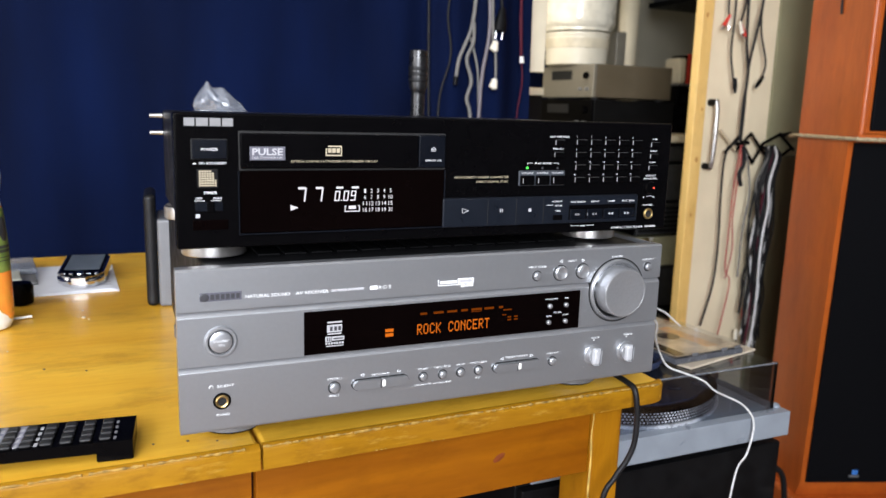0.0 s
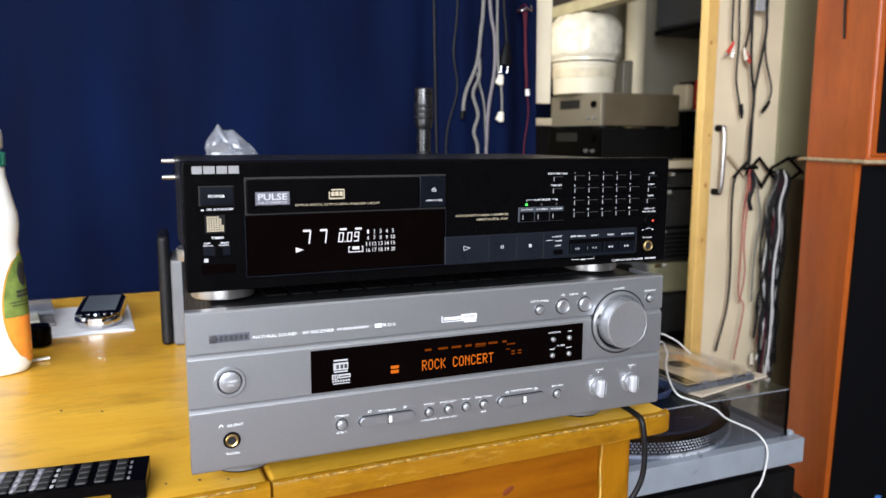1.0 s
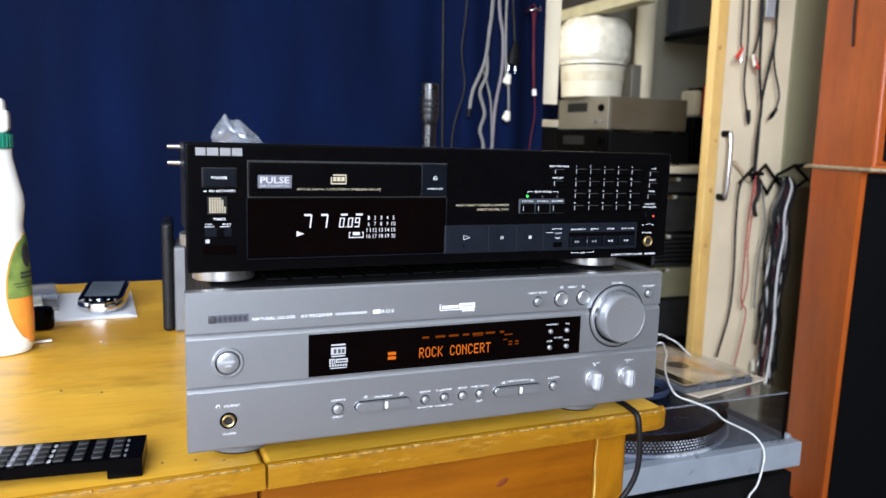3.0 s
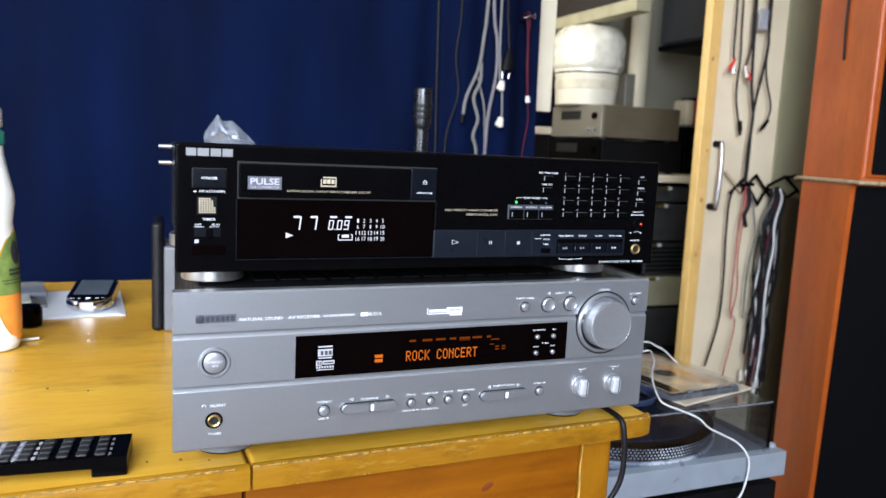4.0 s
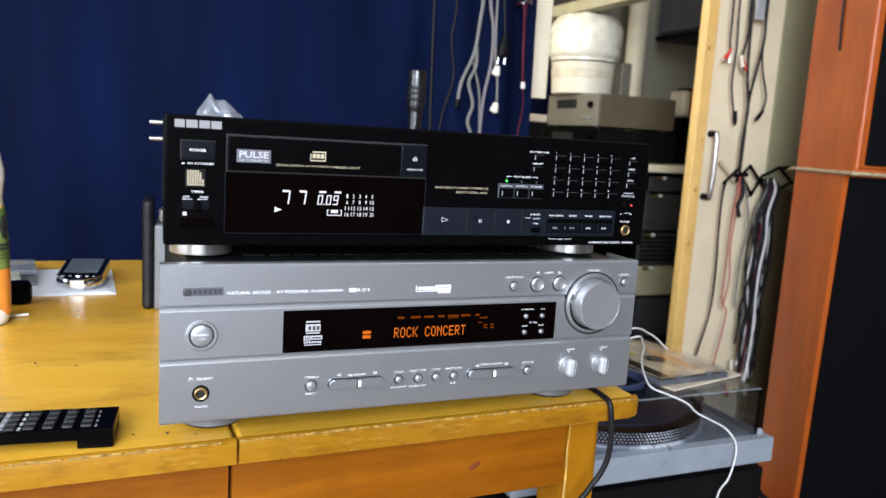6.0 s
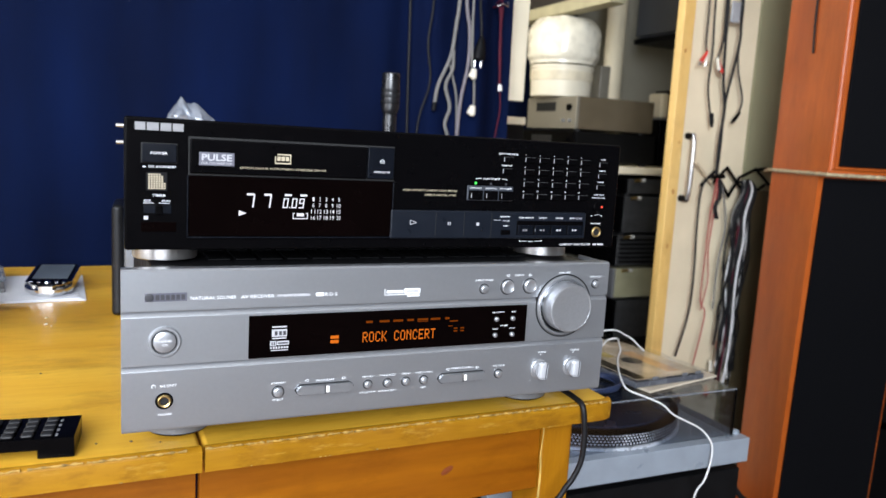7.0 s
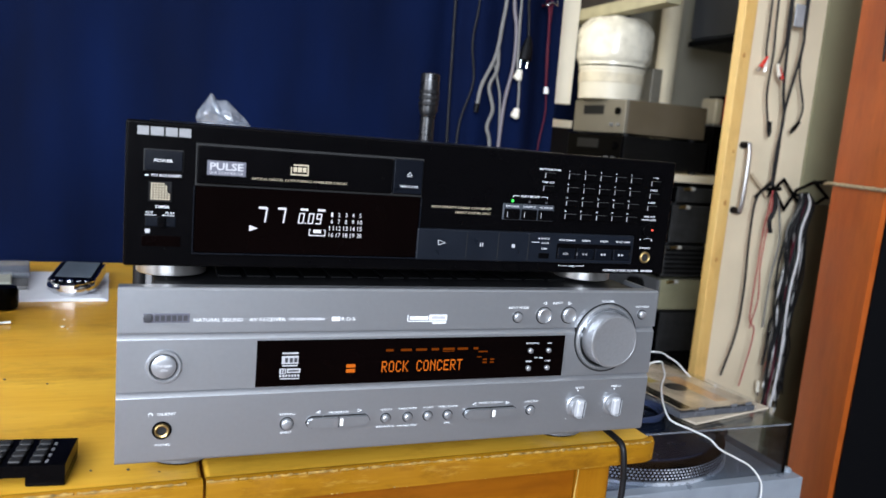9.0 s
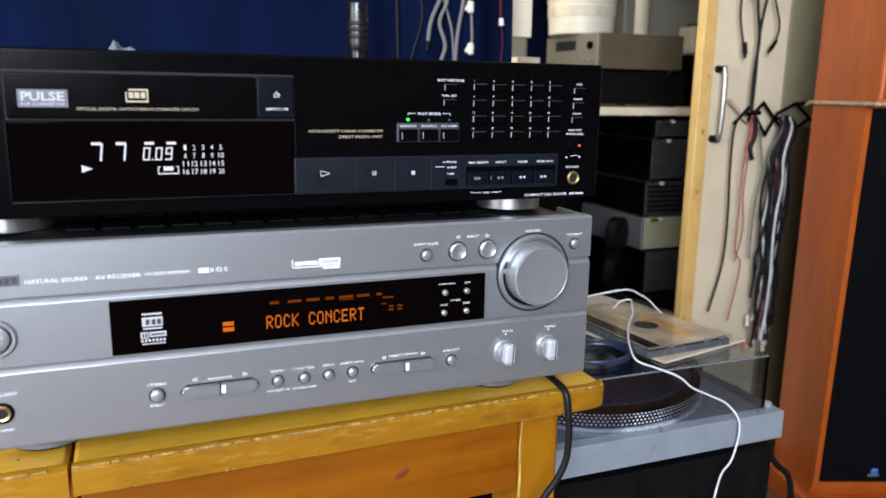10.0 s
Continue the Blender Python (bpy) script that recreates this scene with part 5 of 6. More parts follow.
for ring_z, dz, step in ((0.0078, 0.0024, 0), (0.0122, 0.0024, 1), (0.0166, 0.0024, 0), (0.0208, 0.0018, 1)):
    bm = bm_new()
    n = 190
    for k in range(n):
        a = 2 * math.pi * (k + 0.5 * step) / n
        c, s = math.cos(a), math.sin(a)
        w = 0.0015
        vs = []
        for (tx, z) in ((-w, ring_z), (w, ring_z), (w, ring_z + dz), (-w, ring_z + dz)):
            vs.append(bm.verts.new((PX + 0.1664 * c - tx * s, PY + 0.1664 * s + tx * c, 0.038 + z)))
        bm.faces.new(vs)
    part("strobe_dots", bm, DOTS, plt, "row of pale strobe dots")
part("spindle", cyl(bm_new(), (PX, PY, 0.06), (PX, PY, 0.075), 0.0035), CHROME, plt)
bm = bm_new()
tube(bm, [(0.405, 0.30, 0.075), (0.400, 0.20, 0.076), (0.385, 0.10, 0.074), (0.360, 0.075, 0.072)], 0.0045, 8)
arm = part("tone_arm", bm, CHROME, tt)
part("arm_base", cyl(bm_new(), (0.405, 0.30, 0.038), (0.405, 0.30, 0.080), 0.022, 0.020), TT_GREY, arm)
LX0, LX1, LY0, LY1, LZ = 0.006, 0.425, 0.016, 0.348, 0.1125
t = 0.003
lid = part("lid", box(bm_new(), LX0, LX1, LY0, LY1, LZ - t, LZ, 0.0008, 2), LID_CLEAR, tt, "closed smoky clear acrylic lid")
for x0, x1, y0, y1 in ((LX0, LX1, LY0, LY0 + t), (LX0, LX1, LY1 - t, LY1), (LX0, LX0 + t, LY0 + t, LY1 - t), (LX1 - t, LX1, LY0 + t, LY1 - t)):
    part("lid_wall", box(bm_new(), x0, x1, y0, y1, 0.0385, LZ - t - 0.0002), LID_CLEAR, lid)
part("lid_edge", box(bm_new(), LX1 - 0.0005, LX1 + 0.0025, LY0 - 0.0005, LY0 + 0.004, 0.0385, LZ - 0.001, 0.0005, 1), BLACK, lid, "dark corner edge")
part("lid_rim", box(bm_new(), LX0, LX1, LY0 - 0.0006, LY0 + 0.0002, LZ - 0.0025, LZ - 0.0005), BAG_CLEAR, lid)
part("hinge_knob", lathe(bm_new(), [(0.006, 0), (0.006, 0.004), (0.003, 0.006), (0.0005, 0.0065)], Matrix.Translation((0.4385, 0.022, 0.038)), 16), TT_GREY, tt)
LT = TZ + LZ + 0.0006

# what lies on the lid
single("card_sleeve", box(bm_new(), 0, 0.166, 0, 0.27, 0, 0.0035, 0.0006, 1), CARDBOARD, 0.706, 0.236, LT, 13.0, "pale cardboard sleeve lying on the lid", "card")
cs = thing("disc_case", 0.690, 0.250, LT + 0.0042, 5.0, "clear disc case with orange inlay on the cardboard", "disc case")
# inlay print is made paler to include the glare on the cover
part("inlay", box(bm_new(), 0.006, 0.136, 0.004, 0.184, 0.010, 0.0108), mat("orange_glare_inlay", (0.82, 0.68, 0.48), 0.5, 0, 0.2, 18, dark=(0.30, 0.23, 0.16)), cs, "printed orange and grey inlay, whitened for glare")
YELLOW_INK, ORANGE_INK = mat("yellow_print", (0.70, 0.52, 0.08), 0.5, 0, 0.2, 90), mat("orange_print", (0.85, 0.46, 0.18), 0.5, 0, 0.2, 40)
part("inlay_patch", box(bm_new(), 0.040, 0.058, 0.110, 0.135, 0.0110, 0.0114), YELLOW_INK, cs)
part("inlay_patch", box(bm_new(), 0.084, 0.108, 0.020, 0.125, 0.0110, 0.0114), ORANGE_INK, cs)
part("inlay_patch", box(bm_new(), 0.0065, 0.026, 0.008, 0.180, 0.0110, 0.0114), BLACK_SOFT, cs)
part("inlay_patch", lathe(bm_new(), [(0.017, 0.0), (0.017, 0.0004), (0.0002, 0.0005)], Matrix.Translation((0.070, 0.085, 0.0110)), 24), PRINT_DARK, cs)
part("tray", box(bm_new(), 0.0, 0.140, 0.0, 0.188, 0.0, 0.0085, 0.0008, 1), mat("grey_tray", (0.10, 0.105, 0.12), 0.25, 0, 0.1, 30), cs, "grey case tray")
part("cover", box(bm_new(), -0.001, 0.142, -0.001, 0.190, 0.0118, 0.0150, 0.0006, 1), CASE_CLEAR, cs, "clear cover")
part("spine", box(bm_new(), 0.0, 0.142, -0.002, 0.0005, 0.001, 0.0145, 0.0004, 1), CASE_CLEAR, cs)
for x in (0.03, 0.09, 0.118):
    part("clip", box(bm_new(), x, x + 0.012, -0.0030, -0.0018, 0.0105, 0.0150, 0.0005, 1), SHELL_GREY, cs)
bm = bm_new()
for k in range(4):
    pts = []
    for i in range(15):
        a = 2 * math.pi * i / 14
        pts.append((0.640 + (0.042 + 0.002 * k) * math.cos(a), 0.290 + (0.036 + 0.002 * k) * math.sin(a), LT + 0.0026 + 0.0022 * k + 0.002 * math.sin(2 * a + k)))
    tube(bm, pts, 0.0022, 8, 4)
single("cable_coil", bm, CABLE_BLUE, 0, 0, 0, 0, "coiled dark blue cable lying on the lid", "cable")
bm = bm_new()
tube(bm, [(0.735, 0.395, 0.684), (0.752, 0.405, 0.690), (0.769, 0.403, 0.692), (0.752, 0.375, 0.692), (0.734, 0.347, 0.690), (0.703, 0.312, 0.688), (0.674, 0.270, 0.683), (0.658, 0.236, 0.675),
          (0.663, 0.227, 0.669), (0.682, 0.221, 0.662), (0.712, 0.215, 0.649), (0.732, 0.214, 0.633), (0.758, 0.213, 0.620), (0.785, 0.211, 0.606), (0.797, 0.202, 0.590), (0.800, 0.199, 0.573), (0.797, 0.199, 0.550), (0.790, 0.199, 0.530), (0.773, 0.198, 0.506), (0.75, 0.185, 0.42), (0.735, 0.17, 0.2), (0.74, 0.16, 0.004)], 0.0013, 8)
tube(bm, [(0.68, 0.50, 0.664), (0.735, 0.485, 0.676), (0.795, 0.455, 0.692), (0.802, 0.425, 0.691), (0.803, 0.405, 0.688), (0.802, 0.385, 0.6815), (0.800, 0.37, 0.6785)], 0.0013, 8)
single("white_cable", bm, CABLE_WHITE, 0, 0, 0, 0, "thin white cable trailing over the lid to the floor", "cable")
bm = bm_new()
tube(bm, [(0.415, 0.22, 0.7475), (0.433, 0.12, 0.7475), (0.4335, 0.06, 0.7475), (0.4315, 0.030, 0.7478), (0.4315, 0.0165, 0.7445), (0.4325, 0.0125, 0.730), (0.4340, 0.012, 0.708), (0.4330, 0.013, 0.686), (0.4265, 0.015, 0.668), (0.416, 0.017, 0.652), (0.402, 0.018, 0.62), (0.398, 0.010, 0.5), (0.41, 0.0, 0.3), (0.43, 0.02, 0.006)], 0.0029, 10)
single("mains_cable", bm, CABLE_BLACK, 0, 0, 0, 0, "black power cord hanging over the table edge", "cable")
bm = bm_new()
tube(bm, [(1.078, 0.5, 0.4754), (1.1428, 0.5, 0.3716), (1.1932, 0.5, 0.3082), (1.2312, 0.5, 0.2684), (1.2452, 0.5, 0.1624), (1.2396, 0.5, -0.0428)], 0.006, 8)
tube(bm, [(0.9252, 0.56, 0.0572), (1.0022, 0.53, 0.2674), (1.078, 0.5, 0.4754)], 0.006, 8)
single("loop_cord", bm, CABLE_BLACK, 0, 0, 0, 0, "black cord looping down behind the cabinet", "cable")

# ---- floor standing loudspeaker ----
fs = thing("floor_speaker", 1.4907, 0.6222, 0.0, -20, "tall cherry veneer loudspeaker in two stacked sections", "loudspeaker")
bm = bm_new()
prism(bm, [(0.085, 0.075), (0.262, 0.075), (0.262, 0.971), (0.043, 0.971), (0.067, 0.115)], 0.0, 0.25)
lower = part("lower_cabinet", bm, CHERRY, fs, "cherry veneer lower section")
bm = bm_new()
prism(bm, [(0.0425, 0.967), (0.0663, 0.120), (0.060, 0.120), (0.036, 0.967)], 0.012, 0.243)
part("lower_grille", bm, GRILLE, lower, "black cloth grille")
part("badge", box(bm_new(), 0.120, 0.146, 0.0575, 0.0612, 0.134, 0.140, 0.0008, 1), SHELL_GREY, lower, "grey maker's bar")
part("badge", box(bm_new(), 0.127, 0.143, 0.0575, 0.0612, 0.1405, 0.154, 0.002, 2), BLUE_BADGE, lower, "small blue maker's badge")
part("base", box(bm_new(), -0.02, 0.27, 0.03, 0.275, 0.0, 0.075, 0.012, 3), CHERRY, fs)
bm = bm_new()
prism(bm, [(0.0, 0.979), (0.262, 0.979), (0.262, 1.85), (0.0, 1.85)], 0.0, 0.27)
bmesh.ops.bevel(bm, geom=[e for e in bm.edges if all(abs(v.co.y) < 1e-6 for v in e.verts)], offset=0.010, segments=3, affect="EDGES")
upper = part("upper_cabinet", bm, CHERRY, fs, "cherry veneer upper section")
part("upper_grille", box(bm_new(), 0.016, 0.255, -0.010, -0.0005, 0.995, 1.83, 0.003, 2), GRILLE, upper, "black cloth grille")
bm = bm_new()
tube(bm, [(1.79, 1.09, 0.968), (1.7, 1, 0.97), (1.5747, 0.8705, 0.9755), (1.5535, 0.8122, 0.9755), (1.5261, 0.737, 0.9755), (1.5056, 0.6806, 0.9755), (1.4878, 0.6318, 0.9755), (1.4921, 0.6143, 0.9755), (1.5823, 0.5814, 0.975), (1.6762, 0.5472, 0.975), (1.7401, 0.524, 0.975)], 0.0042, 8, 24, 0.45)
single("rope", bm, ROPE, 0, 0, 0, 0, "frayed hemp rope tied round the loudspeaker", "rope")
bm = bm_new()
tube(bm, [(1.5339, 0.7502, 1.86), (1.5339, 0.7502, 1.5), (1.5339, 0.7502, 1.344), (1.5328, 0.7473, 1.299), (1.5315, 0.7436, 1.258)], 0.0028, 8)
single("hanging_wire", bm, CABLE_BLACK, 0, 0, 0, 0, "thin black wire hanging down the loudspeaker side", "cable")

# dim rack past the loudspeaker
rk = thing("dark_rack", 1.90, 0.62, 0.0, 0, "dark shelf rack with small devices in deep shade", "rack")
for z in (0.0, 0.30, 0.62, 0.95):
    part("shelf", box(bm_new(), 0, 0.6, 0, 0.34, z, z + 0.02), BLACK_SOFT, rk)
for x in (0, 0.58):
    part("side", box(bm_new(), x, x + 0.02, 0, 0.34, 0.02, 1.25), BLACK_SOFT, rk)
for x, z, w, h, mt in ((1.95, 0.32, 0.20, 0.09, WHITE), (1.94, 0.415, 0.22, 0.06, GREY_DEV), (1.95, 0.64, 0.2, 0.08, BLACK), (1.96, 0.02, 0.18, 0.12, PALE_GREEN)):
    d = thing("small_device", x, 0.66, z, 0, "small boxed device on the dark rack", "device", "devices on the dark rack")
    part("casing", box(bm_new(), 0, w, 0, 0.22, 0.0, h, 0.003, 2), mt, d)
    part("slot", box(bm_new(), 0.02, w * 0.6, -0.002, 0.001, h * 0.5, h * 0.75), HOLE, d)


# darker brown panel over the lower part of the olive wall
single("brown_panel", box(bm_new(), 1.722, 1.88, 1.073, 1.094, 0.0, 0.908, 0.002, 1), mat("dark_brown_panel", (0.10, 0.080, 0.038), 0.6, 0, 0.2, 14, (1, 1, 0.2)), 0, 0, 0, 0, "dark brown panel against the lower olive wall", "board")

# ---- cables on the curtain ----
def cable(name, pts, r, material, label, dy=0.0, n=6):
    bm = bm_new()
    tube(bm, [(x, y + dy, z) for x, y, z in pts], r, 8, n)
    return single(name, bm, material, 0, 0, 0, 0, label, "cable", "hanging cables")


Yc = 0.955
HANG = "cable hanging in front of the navy curtain"
cable("hanging_cable", [(0.7056, Yc, 1.5612), (0.6972, Yc, 1.3152), (0.692, Yc, 1.2558), (0.683, Yc, 1.1866), (0.6572, Yc, 1.1242), (0.65, Yc, 1.0804)], 0.0042, CABLE_GREY, "grey " + HANG)
single("cable_end", cyl(bm_new(), (0.6502, Yc, 1.0844), (0.6484, Yc, 1.0664), 0.0055, 0.005, 12), BLACK_SOFT, 0, 0, 0, 0, "black end of a grey cable", "plug", "hanging cables")
cable("hanging_cable", [(0.685, Yc - .008, 1.1978), (0.6886, Yc, 1.158), (0.6742, Yc, 1.1212), (0.687, Yc, 1.0764), (0.6772, Yc, 1.0384), (0.687, Yc, 0.9974), (0.6838, Yc, 0.8684)], 0.0040, CABLE_GREY, "grey " + HANG)
cable("hanging_cable", [(0.6984, Yc - .006, 1.5612), (0.71, Yc - .006, 1.3172), (0.722, Yc - .006, 1.2452), (0.723, Yc - .006, 1.1728), (0.7096, Yc - .006, 1.0894), (0.705, Yc - .006, 0.9978), (0.7038, Yc, 0.8684)], 0.0042, mat("mauve_grey_cable", (0.155, 0.135, 0.145), 0.5, 0, 0.1, 60), "grey " + HANG)
wc = cable("hanging_cable", [(0.723, Yc - .012, 1.5614), (0.725, Yc - .012, 1.3184), (0.726, Yc - .012, 1.2464), (0.7304, Yc - .012, 1.1652), (0.7366, Yc - .012, 1.1404), (0.7396, Yc - .012, 1.0904), (0.7356, Yc - .012, 1.0728)], 0.0028, CABLE_GREY, "pale " + HANG)
for x, z in ((0.734, 1.1512), (0.7358, 1.0714)):
    c = thing("white_connector", x, Yc - 0.014, z, 0, "white plastic connector on a hanging cable", "plug", "hanging cables")
    part("shell", box(bm_new(), -0.0065, 0.0065, -0.006, 0.006, -0.012, 0.012, 0.0045, 3), PLUG_WHITE, c)
    part("wings", box(bm_new(), -0.0095, 0.006, -0.005, 0.005, -0.0105, 0.002, 0.003, 3, Matrix.Rotation(radians(20), 4, "Y")), PLUG_WHITE, c)
cable("hanging_cable", [(0.738, Yc, 1.5612), (0.7468, Yc, 1.3202), (0.7506, Yc, 1.2794), (0.7552, Yc, 1.2292)], 0.0032, CABLE_BLACK, "black " + HANG)
mp = thing("mains_plug", 0.7526, Yc - 0.002, 1.2074, 0, "black mains plug hanging on its cable", "plug")
part("plug_body", lathe(bm_new(), [(0.004, 0.028), (0.008, 0.02), (0.014, -0.005), (0.015, -0.022), (0.012, -0.024)][::-1], Matrix.Rotation(radians(6), 4, "Y"), 20, 1, 0.7), BLACK_SOFT, mp)
for x in (-0.011, 0.005):
    part("pin", cyl(bm_new(), (x, 0, -0.024), (x - 0.002, 0, -0.040), 0.0022, None, 10), CHROME, mp)
cable("hanging_cable", [(0.7970, Yc + 0.03, 1.3072), (0.797, Yc, 1.3012), (0.803, Yc, 1.2222), (0.8076, Yc, 1.1312)], 0.0030, CABLE_MAROON, "maroon " + HANG)
cable("hanging_cable", [(0.8028, Yc + 0.03, 1.3172), (0.8028, Yc, 1.3112), (0.801, Yc, 1.2174), (0.8076, Yc, 1.1332)], 0.0018, CABLE_MAROON, "thin maroon " + HANG)
cable("hanging_cable", [(0.809, Yc, 1.1272), (0.8126, Yc, 1.0762), (0.803, Yc, 0.9994), (0.8042, Yc, 0.8684)], 0.0016, CABLE_MAROON, "thin maroon " + HANG)
single("white_pin", cyl(bm_new(), (0.8076, Yc - 0.002, 1.1342), (0.8086, Yc - 0.002, 1.1202), 0.0045, 0.0055, 14), WHITE, 0, 0, 0, 0, "small white cable tip", "plug", "hanging cables")
bm = bm_new()
tube(bm, [(0.782, Yc, 1.3082), (0.7868, Yc - .01, 1.3034), (0.7968, Yc - .012, 1.3084), (0.8098, Yc - .01, 1.3044), (0.8136, Yc, 1.3162)], 0.0020, 8)
single("wire_hook", bm, CHROME, 0, 0, 0, 0, "bent wire hook on the curtain", "hook")
cable("hanging_cable", [(0.586, Yc + .018, 1.561), (0.589, Yc + .018, 1.3062), (0.596, Yc + .018, 0.9954), (0.5974, Yc, 0.8684)], 0.0030, CABLE_BLACK, "black " + HANG)
cable("hanging_cable", [(0.6444, Yc + .018, 1.561), (0.6438, Yc + .018, 1.311), (0.635, Yc + .018, 1.2112), (0.6442, Yc + .018, 1.128), (0.6194, Yc + .018, 1.0294), (0.6134, Yc, 0.8684)], 0.0026, CABLE_BLACK, "black " + HANG)
cable("hanging_cable", [(0.6836, Yc + .004, 1.1676), (0.692, Yc + .004, 1.1418), (0.7046, Yc + .004, 1.0892), (0.7102, Yc + .004, 0.9684)], 0.0026, CABLE_GREY, "dark grey " + HANG)

# ---- cables and lattice rack on the door ----
Yd = 1.08
la = thing("lattice_rack", 0, 0, 0, 0, "black folding lattice hook rack on the door", "rack")
za = [(1.519, 0.9772), (1.5812, 0.924), (1.6322, 0.9708), (1.6794, 0.924), (1.7242, 0.8878), (1.7892, 0.9282)]
zb = [(1.5368, 0.9198), (1.5824, 0.9614), (1.641, 0.8888), (1.6756, 0.9442), (1.7366, 0.9708), (1.7944, 0.9282)]
for chain, y in ((za, Yd - 0.002), (zb, Yd - 0.008)):
    for (x0, z0), (x1, z1) in zip(chain, chain[1:]):
        d = Vector((x1 - x0, 0, z1 - z0))
        m = Matrix.Translation((x0, y, z0)) @ Matrix.Rotation(-math.atan2(d.z, d.x), 4, "Y")
        pale = (chain is za and x0 < 1.53)
        part("slat", box(bm_new(), -0.004, d.length + 0.004, -0.0025, 0.0025, -0.0042, 0.0042, 0.001, 1, m), mat("pale_slat", (0.55, 0.45, 0.30), 0.6) if pale else BLACK, la)
for x, z in ((1.5808, 0.9412), (1.6782, 0.9304), (1.7364, 0.9676)):
    part("peg", cyl(bm_new(), (x, Yd, z), (x, Yd - 0.045, z + 0.006), 0.005, 0.006, 14), BLACK, la)
DH = "cable hanging on the cream door"
Yh = Yd - 0.010
D3 = lambda pts, dy=0.0: [(x, Yh - dy, z) for x, z in pts]
cable("hanging_cable", D3([(1.4844, 1.7488), (1.4968, 1.4004), (1.4988, 1.3074), (1.5038, 1.2824)]), 0.0028, CABLE_BLACK, "black " + DH)
cable("hanging_cable", D3([(1.5054, 1.7488), (1.5178, 1.4026), (1.524, 1.2948), (1.522, 1.1918), (1.538, 1.1214), (1.5442, 1.0918)]), 0.0028, CABLE_BLACK, "black " + DH)
cable("hanging_cable", D3([(1.5516, 1.7488), (1.5578, 1.4058), (1.5592, 1.3264), (1.5442, 1.2624)]), 0.0028, CABLE_BLACK, "black " + DH)
cable("hanging_cable", D3([(1.5492, 1.7488), (1.5594, 1.3922), (1.5678, 1.2234), (1.5842, 1.135), (1.5784, 1.0504), (1.5784, 0.9508)], 0.006), 0.0038, CABLE_BLACK, "thick black " + DH)
cable("hanging_cable", D3([(1.5934, 1.7488), (1.6094, 1.4098), (1.6148, 1.3158), (1.5868, 1.157), (1.5852, 1.0356), (1.5838, 0.9508)], 0.004), 0.0036, CABLE_BLACK, "black " + DH)
cable("hanging_cable", D3([(1.611, 1.7488), (1.6188, 1.4108), (1.6208, 1.2634), (1.651, 1.1676), (1.6368, 1.117), (1.6248, 1.1032)]), 0.0026, CABLE_BLACK, "black " + DH)


def phono(x0, z0, x1, z1, material):
    p = thing("phono_plug", x0, Yh - 0.004, z0, 0, "small phono plug hanging on a cable", "plug", "phono plugs")
    d = Vector((x1 - x0, 0, z1 - z0))
    part("sleeve", cyl(bm_new(), (0, 0, 0), tuple(d * 0.75), 0.0042, 0.0058, 16), material, p)
    part("tip", cyl(bm_new(), tuple(d * 0.75), tuple(d), 0.0045, 0.0035, 12), CHROME if material is not BLACK else BLACK_SOFT, p)


phono(1.5036, 1.2844, 1.476, 1.2456, PLUG_RED)
phono(1.5036, 1.2844, 1.5004, 1.2456, PLUG_WHITE)
phono(1.544, 1.2644, 1.5668, 1.2246, PLUG_RED)
phono(1.5398, 1.2706, 1.5538, 1.2308, PLUG_WHITE)
phono(1.5424, 1.1212, 1.5458, 1.081, BLACK)
phono(1.6428, 1.1286, 1.6184, 1.0978, BLACK)
single("cable_tag", box(bm_new(), 1.5696, 1.6016, Yh - 0.010, Yh - 0.004, 1.3702, 1.4276, 0.003, 2), mat("grey_tag", (0.35, 0.36, 0.37), 0.5), 0, 0, 0, 0, "grey plastic tag on hanging cables", "tag")
cable("hanging_cable", D3([(1.5782, 0.9538), (1.5382, 0.9126), (1.534, 0.8038), (1.5412, 0.6674), (1.5362, 0.5446), (1.5036, 0.4182)]), 0.0030, CABLE_BLACK, "black " + DH)
cable("hanging_cable", D3([(1.5806, 0.9486), (1.5706, 0.8582), (1.5666, 0.8186), (1.5652, 0.719), (1.565, 0.5868), (1.5868, 0.5412), (1.5616, 0.3896)], 0.012), 0.0019, CABLE_RED, "red " + DH)
cable("hanging_cable", D3([(1.5828, 0.9486), (1.5818, 0.8794), (1.5762, 0.8186), (1.5724, 0.7298), (1.5818, 0.6438), (1.567, 0.5574)], 0.014), 0.0018, CABLE_RED, "red " + DH)
cable("hanging_cable", D3([(1.5832, 0.9378), (1.5888, 0.89), (1.577, 0.858), (1.5866, 0.826)], 0.018), 0.0060, CABLE_BLACK, "thick black " + DH)
cable("hanging_cable", D3([(1.598, 0.9328), (1.6142, 0.8962), (1.6342, 0.8012), (1.6216, 0.6974), (1.6208, 0.5574)], 0.006), 0.0026, CABLE_GREY, "grey " + DH)
rnd = random.Random(5)
